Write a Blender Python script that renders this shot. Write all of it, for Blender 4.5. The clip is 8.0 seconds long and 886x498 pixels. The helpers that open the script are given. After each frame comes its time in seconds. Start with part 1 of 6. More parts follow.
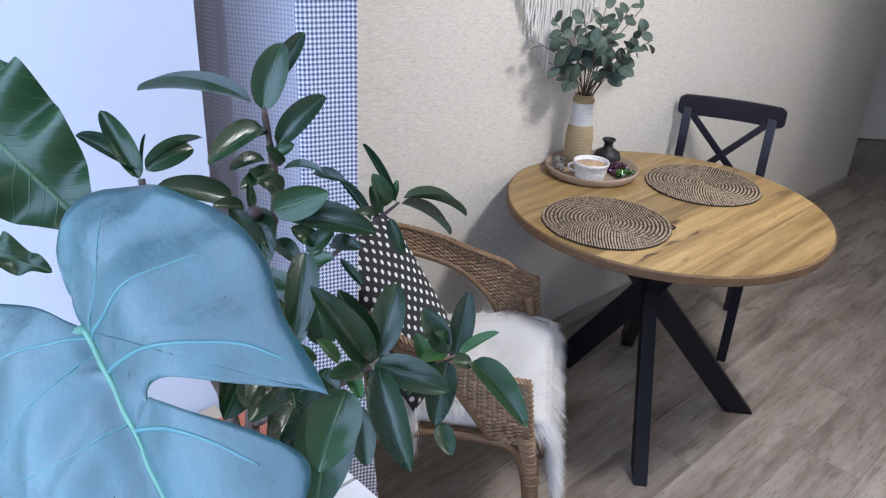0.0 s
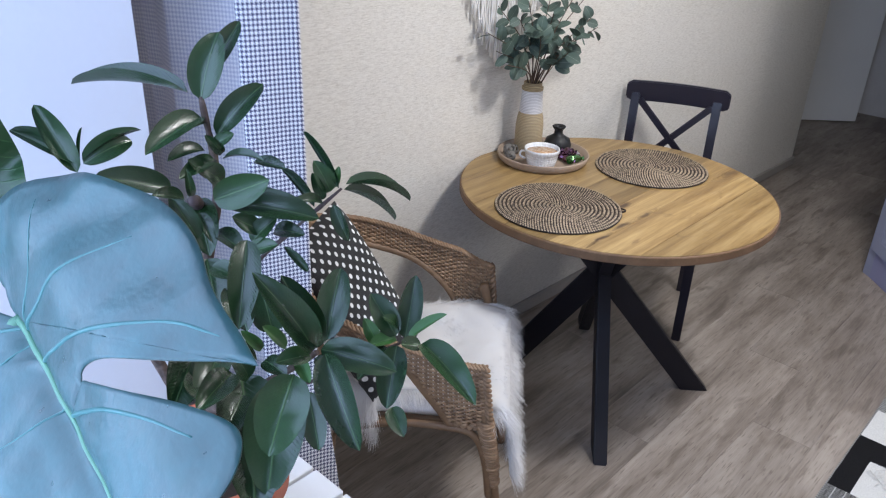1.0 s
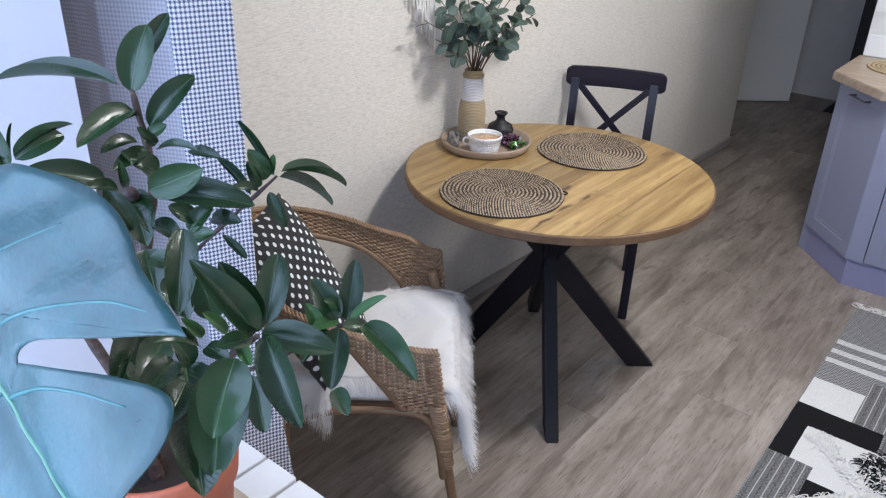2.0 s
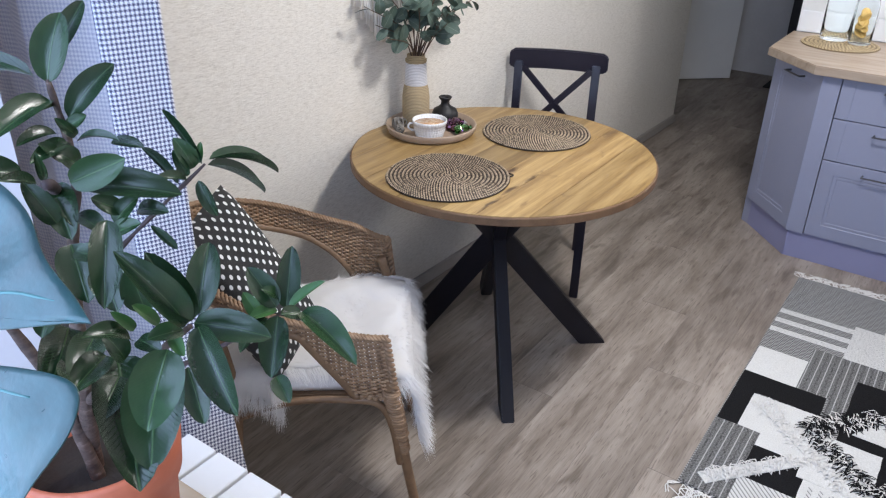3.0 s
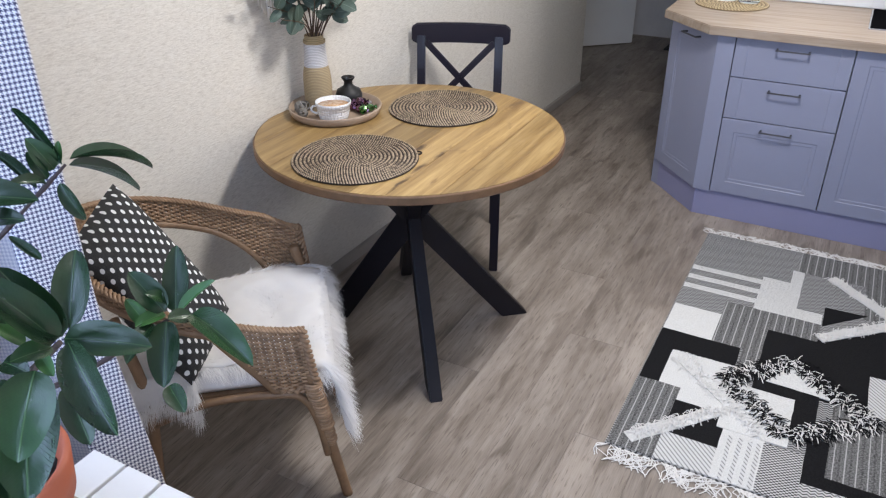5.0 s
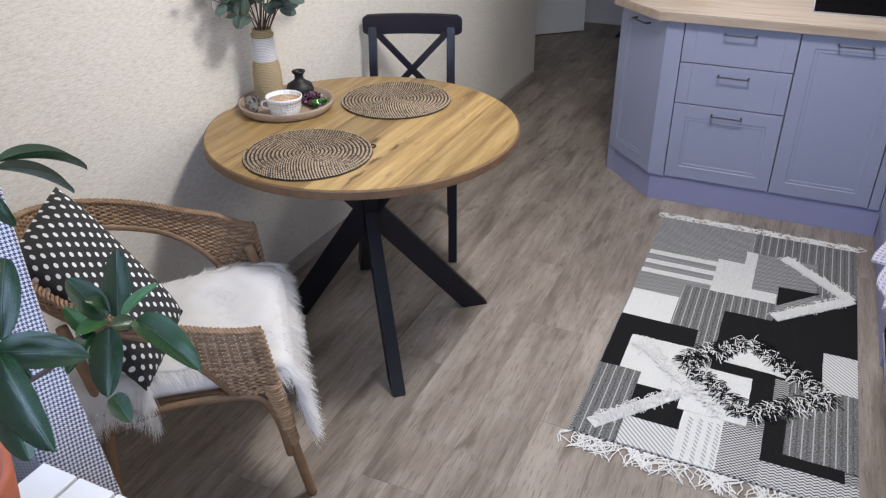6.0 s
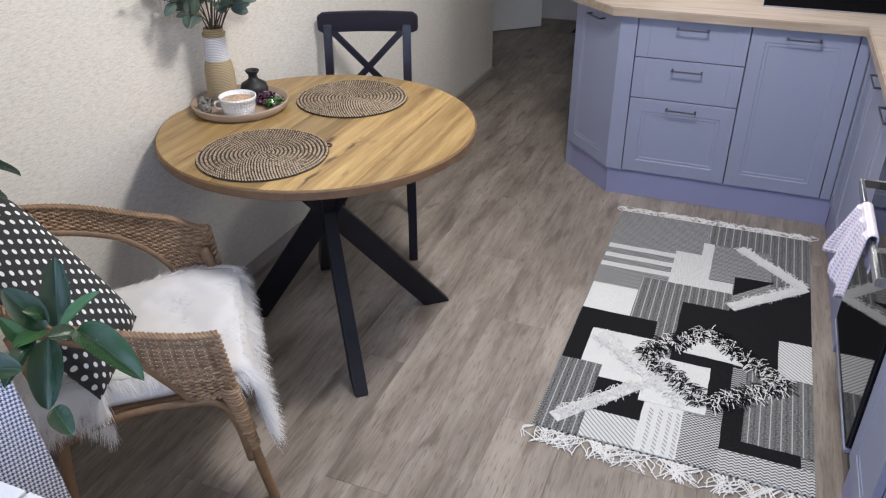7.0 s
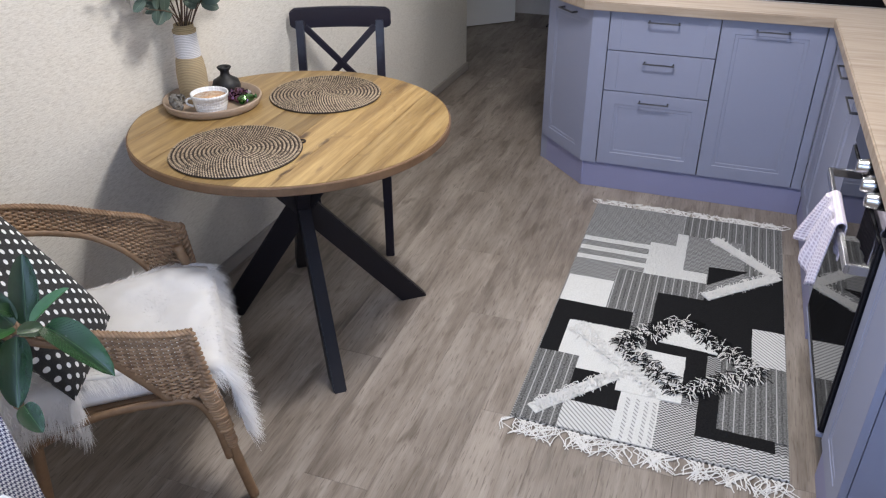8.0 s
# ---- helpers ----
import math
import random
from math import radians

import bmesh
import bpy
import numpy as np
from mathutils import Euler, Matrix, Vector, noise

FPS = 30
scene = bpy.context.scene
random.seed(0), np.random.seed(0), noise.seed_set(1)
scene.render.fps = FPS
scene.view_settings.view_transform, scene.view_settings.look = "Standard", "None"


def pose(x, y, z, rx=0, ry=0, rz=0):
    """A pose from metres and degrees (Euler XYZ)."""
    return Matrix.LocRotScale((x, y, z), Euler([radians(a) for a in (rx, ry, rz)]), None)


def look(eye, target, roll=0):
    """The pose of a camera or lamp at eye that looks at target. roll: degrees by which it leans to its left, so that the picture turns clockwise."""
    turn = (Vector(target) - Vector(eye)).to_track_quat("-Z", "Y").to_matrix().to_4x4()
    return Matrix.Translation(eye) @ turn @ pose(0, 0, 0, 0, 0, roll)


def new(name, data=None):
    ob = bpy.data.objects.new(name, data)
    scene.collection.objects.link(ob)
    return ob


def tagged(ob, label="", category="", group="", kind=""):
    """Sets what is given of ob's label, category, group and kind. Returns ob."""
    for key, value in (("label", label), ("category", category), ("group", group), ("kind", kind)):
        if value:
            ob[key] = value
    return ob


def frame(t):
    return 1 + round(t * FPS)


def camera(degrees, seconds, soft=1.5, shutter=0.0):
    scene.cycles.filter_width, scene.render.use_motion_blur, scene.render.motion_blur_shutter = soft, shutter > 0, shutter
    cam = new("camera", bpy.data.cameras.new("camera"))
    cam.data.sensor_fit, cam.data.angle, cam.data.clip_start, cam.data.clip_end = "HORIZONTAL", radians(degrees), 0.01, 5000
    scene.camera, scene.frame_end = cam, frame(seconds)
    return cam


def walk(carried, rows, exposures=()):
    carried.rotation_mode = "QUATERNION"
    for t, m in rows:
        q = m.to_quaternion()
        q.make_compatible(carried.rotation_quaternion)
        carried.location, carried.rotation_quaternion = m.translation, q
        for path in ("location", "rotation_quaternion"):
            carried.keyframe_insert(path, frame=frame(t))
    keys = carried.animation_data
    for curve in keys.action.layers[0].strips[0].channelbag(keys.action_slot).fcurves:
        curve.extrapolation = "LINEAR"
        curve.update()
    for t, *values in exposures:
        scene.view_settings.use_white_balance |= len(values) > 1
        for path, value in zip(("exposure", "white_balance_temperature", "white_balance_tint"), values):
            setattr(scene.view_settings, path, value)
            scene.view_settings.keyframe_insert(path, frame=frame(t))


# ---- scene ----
cam = camera(59.8, 8.0, 1.2)
PATH = [
    (0, (1.585, -0.921, 1.651), (0.303, 0.338, 0.772), 2.8),
    (0.5, (1.596, -0.918, 1.649), (0.341, 0.369, 0.772), 2.5),
    (1, (1.607, -0.919, 1.647), (0.403, 0.407, 0.757), 2.2),
    (1.5, (1.618, -0.923, 1.648), (0.461, 0.437, 0.748), 2.0),
    (2, (1.638, -0.927, 1.65), (0.533, 0.471, 0.742), 1.8),
    (3.5, (1.66, -0.905, 1.641), (0.701, 0.572, 0.694), 0.6),
    (4, (1.658, -0.892, 1.638), (0.744, 0.606, 0.679), 0.0),
    (4.5, (1.664, -0.883, 1.636), (0.792, 0.634, 0.667), -0.2),
    (6, (1.67, -0.856, 1.627), (0.938, 0.715, 0.628), -0.6),
    (6.5, (1.675, -0.849, 1.625), (0.986, 0.738, 0.623), -0.8),
    (7, (1.683, -0.843, 1.626), (1.036, 0.76, 0.62), -0.4),
    (7.5, (1.687, -0.842, 1.622), (1.067, 0.771, 0.614), -0.0),
    (8, (1.692, -0.846, 1.622), (1.099, 0.772, 0.608), -0.4),
]
walk(cam, [(t, look(eye, target, roll)) for t, eye, target, roll in PATH], [(0, -0.03, 6420, 10), (2, 0.05, 6500, 10), (3.5, 0.15, 6600, 10), (8, 0.12, 6750, 10)])

# ---- world, sun, lamps ----
world = bpy.data.worlds.new("sky")
scene.world = world
world.use_nodes = True
_n = world.node_tree.nodes
_sky = _n.new("ShaderNodeTexSky")
_sky.sky_type, _sky.sun_disc = "NISHITA", False
_sky.sun_elevation, _sky.sun_rotation = radians(38), radians(20)
world.node_tree.links.new(_sky.outputs[0], _n["Background"].inputs[0])
_n["Background"].inputs[1].default_value = 0.12


def lamp(name, kind, m, power, colour, size=0.1, size_y=None):
    d = bpy.data.lights.new(name, kind)
    d.energy, d.color = power, colour
    if kind == "AREA":
        d.shape, d.size, d.size_y = "RECTANGLE", size, size_y or size
    if kind == "SUN":
        d.angle = radians(size)
    ob = new(name, d)
    ob.matrix_world = m
    return ob


# daylight of the sky in the window's opening, the strip under the wall cupboards, the ceiling lamp
lamp("sun", "SUN", look((0, 6, 7), (0, 0, 0)), 2.0, (1, 0.95, 0.88), 0.5)
lamp("window_light", "AREA", look((1.2, -1.06, 1.6), (1.3, 1.0, 0.9)), 25, (0.47, 0.63, 1.0), 1.15, 1.34)
lamp("strip_light", "AREA", look((1.5, 3.02, 1.5), (0.5, 1.1, 0.75)), 6, (1.0, 0.98, 0.98), 0.9, 0.06)
lamp("shelf_light", "AREA", look((1.8, 3.09, 1.5), (1.8, 3.05, 0.8)), 0.9, (1.0, 0.98, 0.98), 1.2, 0.05)
lamp("ceiling_light", "AREA", look((1.42, 1.13, 2.5), (1.42, 1.13, 0)), 44, (0.97, 0.962, 0.975), 0.4, 0.4)


# ---- building helpers ----
def thing(name, label, category, at=(0, 0, 0), rz=0.0, group="", kind=""):
    ob = new(name)
    ob.empty_display_size = 0.05
    ob.matrix_world = pose(*at, 0, 0, rz)
    return tagged(ob, label, category, group, kind)


def finish(me, smooth):
    if smooth:
        for p in me.polygons:
            p.use_smooth = True
    return me


def part(name, bm, material, parent, label="", smooth=True, kind=""):
    me = bpy.data.meshes.new(name)
    bm.to_mesh(me)
    bm.free()
    me.materials.append(material)
    finish(me, smooth)
    ob = new(name, me)
    ob.parent = parent
    return tagged(ob, label, "", "", kind)


def raw(name, verts, faces, material, parent, label="", smooth=True, kind=""):
    me = bpy.data.meshes.new(name)
    me.from_pydata(verts, [], faces)
    me.materials.append(material)
    finish(me, smooth)
    ob = new(name, me)
    ob.parent = parent
    return tagged(ob, label, "", "", kind)


def setting(name, bm, material, label, category, smooth=False):
    ob = part(name, bm, material, None, label, smooth, "structure")
    return tagged(ob, "", category)


def box(bm, lo, hi, bevel=0.0, m=None, seg=2):
    """A box between two corners, added to bm."""
    made = bmesh.ops.create_cube(bm, size=1.0)
    vs = made["verts"]
    c = [(a + b) / 2 for a, b in zip(lo, hi)]
    s = [b - a for a, b in zip(lo, hi)]
    for v in vs:
        v.co = Vector((c[i] + v.co[i] * s[i] for i in range(3)))
    if bevel:
        es = list({e for v in vs for e in v.link_edges})
        out = bmesh.ops.bevel(bm, geom=es, offset=bevel, segments=seg, affect="EDGES", clamp_overlap=True)
        vs = list({v for f in out["faces"] for v in f.verts} | {v for v in vs if v.is_valid})
    if m is not None:
        for v in vs:
            v.co = m @ v.co
    return bm


def boxes(*specs, bevel=0.0):
    bm = bmesh.new()
    for lo, hi in specs:
        box(bm, lo, hi, bevel)
    return bm


def lathe(bm, profile, n=40, m=None):
    """A body of revolution round z from (radius, height) pairs."""
    rings = []
    for r, z in profile:
        if r < 1e-5:
            rings.append([bm.verts.new((0, 0, z))])
        else:
            rings.append([bm.verts.new((r * math.cos(2 * math.pi * k / n), r * math.sin(2 * math.pi * k / n), z)) for k in range(n)])
    for a, b in zip(rings, rings[1:]):
        for k in range(n):
            j = (k + 1) % n
            q = [a[k % len(a)], a[j % len(a)], b[j % len(b)], b[k % len(b)]]
            u = []
            for v in q:
                if v not in u:
                    u.append(v)
            if len(u) > 2:
                bm.faces.new(u)
    if m is not None:
        for ring in rings:
            for v in ring:
                v.co = m @ v.co
    return bm


def sweep(bm, points, radius, n=8, caps=True, flat=1.0):
    """A tube along points; radius a number or one for each point."""
    pts = [Vector(p) for p in points]
    rad = radius if isinstance(radius, (list, tuple)) else [radius] * len(pts)
    rings, side = [], None
    for i, p in enumerate(pts):
        t = (pts[min(i + 1, len(pts) - 1)] - pts[max(i - 1, 0)]).normalized()
        if side is None:
            side = t.orthogonal().normalized()
        side = (side - t * side.dot(t)).normalized()
        up = t.cross(side)
        rings.append([bm.verts.new(p + rad[i] * (math.cos(2 * math.pi * k / n) * side + flat * math.sin(2 * math.pi * k / n) * up)) for k in range(n)])
    for a, b in zip(rings, rings[1:]):
        for k in range(n):
            bm.faces.new((a[k], a[(k + 1) % n], b[(k + 1) % n], b[k]))
    if caps:
        bm.faces.new(rings[0][::-1])
        bm.faces.new(rings[-1])
    return bm


def bezier(points, n=12):
    """Points of a smooth curve through the given ones."""
    p = [Vector(q) for q in points]
    p = [2 * p[0] - p[1]] + p + [2 * p[-1] - p[-2]]
    out = []
    for i in range(1, len(p) - 2):
        for k in range(n):
            t = k / n
            out.append(0.5 * (2 * p[i] + (p[i + 1] - p[i - 1]) * t + (2 * p[i - 1] - 5 * p[i] + 4 * p[i + 1] - p[i + 2]) * t * t + (3 * p[i] - p[i - 1] - 3 * p[i + 1] + p[i + 2]) * t ** 3))
    return out + [p[-2]]


# ---- materials ----
class Mat:
    """A node material with a principled shader."""

    def __init__(self, name, colour=(0.8, 0.8, 0.8), rough=0.5, metal=0.0, spec=0.5):
        self.m = bpy.data.materials.new(name)
        self.m.use_nodes = True
        self.t = self.m.node_tree
        self.b = self.t.nodes["Principled BSDF"]
        self.set("Base Color", (*colour, 1))
        self.set("Roughness", rough)
        self.set("Metallic", metal)
        self.set("Specular IOR Level", spec)

    def set(self, key, value):
        if hasattr(value, "links"):
            self.t.links.new(value, self.b.inputs[key])
        else:
            self.b.inputs[key].default_value = value

    def node(self, kind, **values):
        n = self.t.nodes.new("ShaderNode" + kind)
        for key, value in values.items():
            s = n.inputs[int(key[1:])] if key[0] == "i" and key[1:].isdigit() else n.inputs[key.replace("_", " ")]
            if hasattr(value, "links"):
                self.t.links.new(value, s)
            else:
                s.default_value = value
        return n

    def coords(self, kind="Object", scale=(1, 1, 1), rot=(0, 0, 0)):
        c = self.node("TexCoord")
        mp = self.node("Mapping", Vector=c.outputs[kind], Scale=scale, Rotation=rot)
        return mp.outputs[0]

    def noise(self, scale, vec=None, detail=4.0, rough=0.55, dist=0.0):
        n = self.node("TexNoise", Scale=scale, Detail=detail, Roughness=rough, Distortion=dist)
        if vec is not None:
            self.t.links.new(vec, n.inputs["Vector"])
        return n.outputs["Fac"]

    def ramp(self, fac, stops):
        r = self.node("ValToRGB", Fac=fac)
        e = r.color_ramp.elements
        while len(e) < len(stops):
            e.new(0.5)
        for el, (p, c) in zip(e, stops):
            el.position, el.color = p, (*c, 1) if len(c) == 3 else c
        return r.outputs[0]

    def mix(self, fac, a, b, mode="MIX"):
        n = self.t.nodes.new("ShaderNodeMix")
        n.data_type, n.blend_type = "RGBA", mode
        for s, v in ((n.inputs[0], fac), (n.inputs[6], a), (n.inputs[7], b)):
            if hasattr(v, "links"):
                self.t.links.new(v, s)
            else:
                s.default_value = v if not isinstance(v, tuple) else (*v, 1)[:4]
        return n.outputs[2]

    def math(self, op, a, b=0.0, c=0.0):
        n = self.t.nodes.new("ShaderNodeMath")
        n.operation = op
        for s, v in zip(n.inputs, (a, b, c)):
            if hasattr(v, "links"):
                self.t.links.new(v, s)
            else:
                s.default_value = v
        return n.outputs[0]

    def bump(self, height, strength=0.3, distance=0.002):
        self.set("Normal", self.node("Bump", Height=height, Strength=strength, Distance=distance).outputs[0])

    def vary(self, colour, amount=0.25, scale=8.0, fine=90.0, bump=0.1):
        """Two scales of variation round one colour."""
        a = self.noise(scale, self.coords())
        f = self.noise(fine, self.coords())
        k = self.math("MULTIPLY_ADD", a, amount * 1.4, self.math("MULTIPLY_ADD", f, amount * 0.6, 1.0 - amount))
        n = self.node("VectorMath", i0=(*colour[:3],), i1=k)
        n.operation = "MULTIPLY"
        self.set("Base Color", n.outputs[0])
        if bump:
            self.bump(f, bump)
        return self


def plain(name, colour, rough=0.5, metal=0.0, amount=0.15, scale=8.0, fine=90.0, bump=0.08, spec=0.5):
    return Mat(name, colour, rough, metal, spec).vary(colour, amount, scale, fine, bump).m


def wallpaper():
    k = Mat("wallpaper", rough=0.85)
    v = k.coords(scale=(1, 0.8, 4.4))
    a = k.noise(58, v, 5, 0.66, 0.4)
    b = k.noise(210, v, 3, 0.6)
    h = k.math("ADD", k.math("MULTIPLY", a, 0.75), k.math("MULTIPLY", b, 0.35))
    c = k.ramp(h, [(0.40, (0.58, 0.54, 0.475)), (0.55, (0.72, 0.682, 0.615)), (0.70, (0.80, 0.765, 0.70))])
    k.set("Base Color", c)
    k.bump(h, 0.7, 0.003)
    return k.m


def laminate():
    k = Mat("oak_laminate", rough=0.42)
    rnd = k.node("ObjectInfo").outputs["Random"]
    c = k.node("TexCoord").outputs["Object"]
    off = k.node("CombineXYZ", X=k.math("MULTIPLY", rnd, 37.0), Y=k.math("MULTIPLY", rnd, 91.0), Z=0.0).outputs[0]
    add = k.node("VectorMath", i0=c, i1=off).outputs[0]

    def layer(sx, sy, scale, detail, rough, dist):
        return k.noise(scale, k.node("Mapping", Vector=add, Scale=(sx, sy, 1)).outputs[0], detail, rough, dist)

    cloud = layer(5, 1.1, 1.6, 4, 0.6, 0.15)
    grain = layer(15, 0.75, 2.4, 9, 0.68, 0.1)
    fine = layer(110, 3.2, 2.6, 5, 0.65, 0.0)
    pores = layer(55, 5.0, 3.2, 3, 0.5, 0.0)
    knots = layer(9, 2.0, 2.1, 3, 0.5, 0.25)
    base = k.math("ADD", k.math("MULTIPLY", cloud, 0.58), k.math("MULTIPLY", grain, 0.42))
    col = k.ramp(base, [(0.37, (0.115, 0.090, 0.071)), (0.48, (0.245, 0.204, 0.170)), (0.60, (0.385, 0.332, 0.285))])
    col = k.mix(k.ramp(knots, [(0.57, (0, 0, 0)), (0.70, (0.8, 0.8, 0.8))]), col, (0.095, 0.070, 0.051))
    col = k.mix(0.24, col, k.ramp(fine, [(0.32, (0.165, 0.132, 0.104)), (0.66, (0.42, 0.365, 0.315))]))
    col = k.mix(k.ramp(pores, [(0.56, (0, 0, 0)), (0.70, (0.6, 0.6, 0.6))]), col, (0.10, 0.075, 0.056))
    n = k.node("VectorMath", i0=col, i1=k.math("MULTIPLY_ADD", rnd, 0.13, 0.90))
    n.operation = "MULTIPLY"
    k.set("Base Color", n.outputs[0])
    k.set("Roughness", k.math("MULTIPLY_ADD", grain, 0.24, 0.32))
    k.bump(k.math("ADD", fine, k.math("MULTIPLY", pores, 0.6)), 0.16, 0.001)
    return k.m


# knots and splits of the tabletop: x, y, half width, half length, depth of colour
OAK_KNOTS = ((0.10, -0.115, 0.018, 0.034, 1.0), (0.180, -0.37, 0.010, 0.085, 1.0), (0.176, -0.25, 0.013, 0.045, 0.95), (0.182, -0.13, 0.011, 0.055, 0.9), (0.20, 0.40, 0.022, 0.07, 0.6), (-0.13, 0.30, 0.014, 0.03, 0.8))


def oak_boards():
    k = Mat("oiled_oak", rough=0.38)
    rnd = k.node("ObjectInfo").outputs["Random"]
    c = k.node("TexCoord").outputs["Object"]
    off = k.node("CombineXYZ", X=k.math("MULTIPLY", rnd, 17.0), Y=k.math("MULTIPLY", rnd, 53.0), Z=0.0).outputs[0]
    add = k.node("VectorMath", i0=c, i1=off)
    v = k.node("Mapping", Vector=add.outputs[0], Scale=(16, 0.8, 6)).outputs[0]
    grain = k.noise(2.0, v, 8, 0.6, 0.35)
    fine = k.noise(3.0, k.node("Mapping", Vector=add.outputs[0], Scale=(90, 4, 30)).outputs[0], 4, 0.6)
    knots = k.noise(3.0, k.node("Mapping", Vector=add.outputs[0], Scale=(5.2, 2.0, 1)).outputs[0], 3, 0.5, 1.0)
    col = k.ramp(grain, [(0.34, (0.150, 0.088, 0.031)), (0.5, (0.285, 0.185, 0.070)), (0.64, (0.43, 0.30, 0.132))])
    col = k.mix(k.ramp(knots, [(0.62, (0, 0, 0)), (0.73, (0.8, 0.8, 0.8))]), col, (0.085, 0.042, 0.017))
    col = k.mix(0.3, col, k.ramp(fine, [(0.3, (0.22, 0.12, 0.040)), (0.7, (0.52, 0.34, 0.15))]))
    warp = k.node("TexNoise", Vector=c, Scale=14.0, Detail=4.0)
    mult = k.node("VectorMath", i0=warp.outputs["Color"], i1=(0.035, 0.06, 0.0))
    mult.operation = "MULTIPLY"
    bent = k.node("VectorMath", i0=c, i1=mult.outputs[0])
    for kx, ky, rx, ry, deep in OAK_KNOTS:
        rel = k.node("VectorMath", i0=bent.outputs[0], i1=(kx + 0.0175, ky + 0.03, 0.0))
        rel.operation = "SUBTRACT"
        squash = k.node("VectorMath", i0=rel.outputs[0], i1=(1 / rx, 1 / ry, 0.0))
        squash.operation = "MULTIPLY"
        length = k.node("VectorMath", i0=squash.outputs[0])
        length.operation = "LENGTH"
        d = length.outputs["Value"]
        rings = k.ramp(k.math("FRACT", k.math("MULTIPLY", d, 2.6)), [(0.0, (0.55,) * 3), (0.45, (0, 0, 0)), (1.0, (0.55,) * 3)])
        fade = k.ramp(k.math("MULTIPLY", d, 0.4), [(0.4, (1,) * 3), (0.95, (0, 0, 0))])
        ringed = k.math("MULTIPLY", k.math("MULTIPLY", rings, fade), 0.7)
        col = k.mix(ringed, col, (0.15, 0.083, 0.030))
        col = k.mix(k.ramp(d, [(0.25, (deep,) * 3), (0.95, (0, 0, 0))]), col, (0.06, 0.030, 0.014))
    tone = k.math("MULTIPLY_ADD", rnd, 0.50, 0.74)
    n = k.node("VectorMath", i0=col, i1=tone)
    n.operation = "MULTIPLY"
    k.set("Base Color", n.outputs[0])
    k.bump(fine, 0.15, 0.001)
    return k.m


def worktop_wood():
    k = Mat("worktop_oak", rough=0.45)
    v = k.coords(scale=(1.2, 16, 10))
    g = k.noise(2.4, v, 7, 0.6, 0.5)
    k.set("Base Color", k.ramp(g, [(0.3, (0.25, 0.185, 0.13)), (0.5, (0.345, 0.27, 0.205)), (0.7, (0.41, 0.335, 0.265))]))
    k.bump(g, 0.05)
    return k.m


WALLPAPER, LAMINATE, OAK, WORKTOP = wallpaper(), laminate(), oak_boards(), worktop_wood()
WHITE_PAINT = plain("white_paint", (0.78, 0.78, 0.78), 0.6, amount=0.06, scale=3)
CEILING_WHITE = plain("ceiling_white", (0.8, 0.8, 0.79), 0.8, amount=0.05)
BASE_GREY = plain("skirting_grey", (0.36, 0.33, 0.30), 0.5)
BLACK_METAL = plain("black_powder_coat", (0.009, 0.008, 0.012), 0.45, amount=0.3, fine=400, bump=0.05, spec=0.3)
CHAIR_BLACK = plain("black_brown_lacquer", (0.013, 0.011, 0.021), 0.30, amount=0.3, fine=150, bump=0.04, spec=0.5)
CABINET = plain("blue_grey_lacquer", (0.25, 0.268, 0.368), 0.48, amount=0.06, scale=2, fine=60, bump=0.02)
PLINTH = plain("blue_grey_plinth", (0.235, 0.24, 0.385), 0.5, amount=0.06, bump=0.02)
HANDLE = plain("dark_steel", (0.13, 0.13, 0.14), 0.35, 0.8, bump=0.02)
DARK_GLASS = Mat("oven_glass", (0.006, 0.006, 0.008), 0.03, 0.0, 0.6).m
STEEL = plain("brushed_steel", (0.55, 0.55, 0.56), 0.25, 1.0, amount=0.1, bump=0.02)
GAP_SHADE = plain("gap_shade", (0.02, 0.02, 0.022), 0.8)

# ---- structure ----
WALL_TURN = math.atan(0.0235)


def wall_x(y):
    return -0.005 + 0.0235 * (y - 1.2)


# subfloor below the planks
setting("floor", boxes(((-1.6, -0.5, -0.05), (4.2, 8.2, -0.004))), plain("joint_dark", (0.11, 0.09, 0.075), 0.7), "grey oak laminate floor of long planks", "floor")

bm = bmesh.new()
M = Matrix.Translation((wall_x(0), 0, 0)) @ pose(0, 0, 0, 0, 0, -math.degrees(WALL_TURN))
box(bm, (-0.18, -0.5, 0), (0, 4.09, 2.6), m=M)
wall_w = setting("wall_west", bm, WALLPAPER, "cream textured wallpaper wall beside the table", "wall")
bm = bmesh.new()
box(bm, (0, 0.0, 0), (0.016, 4.09, 0.055), 0.004, M)
setting("baseboard", bm, BASE_GREY, "grey skirting board along the wallpaper wall", "baseboard")
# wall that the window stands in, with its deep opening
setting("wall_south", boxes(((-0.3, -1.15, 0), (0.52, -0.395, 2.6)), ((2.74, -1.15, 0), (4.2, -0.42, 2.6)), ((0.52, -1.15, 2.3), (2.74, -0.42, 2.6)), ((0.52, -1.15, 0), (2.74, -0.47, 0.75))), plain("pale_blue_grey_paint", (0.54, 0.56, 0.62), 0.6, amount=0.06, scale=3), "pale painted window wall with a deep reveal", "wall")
setting("wall_east", boxes(((2.76, -0.42, 0), (2.9, 8.2, 2.6))), WHITE_PAINT, "white wall behind the worktop", "wall")
setting("wall_kitchen", boxes(((0.885, 3.17, 0), (2.76, 3.32, 2.6))), WHITE_PAINT, "white wall behind the kitchen corner", "wall")
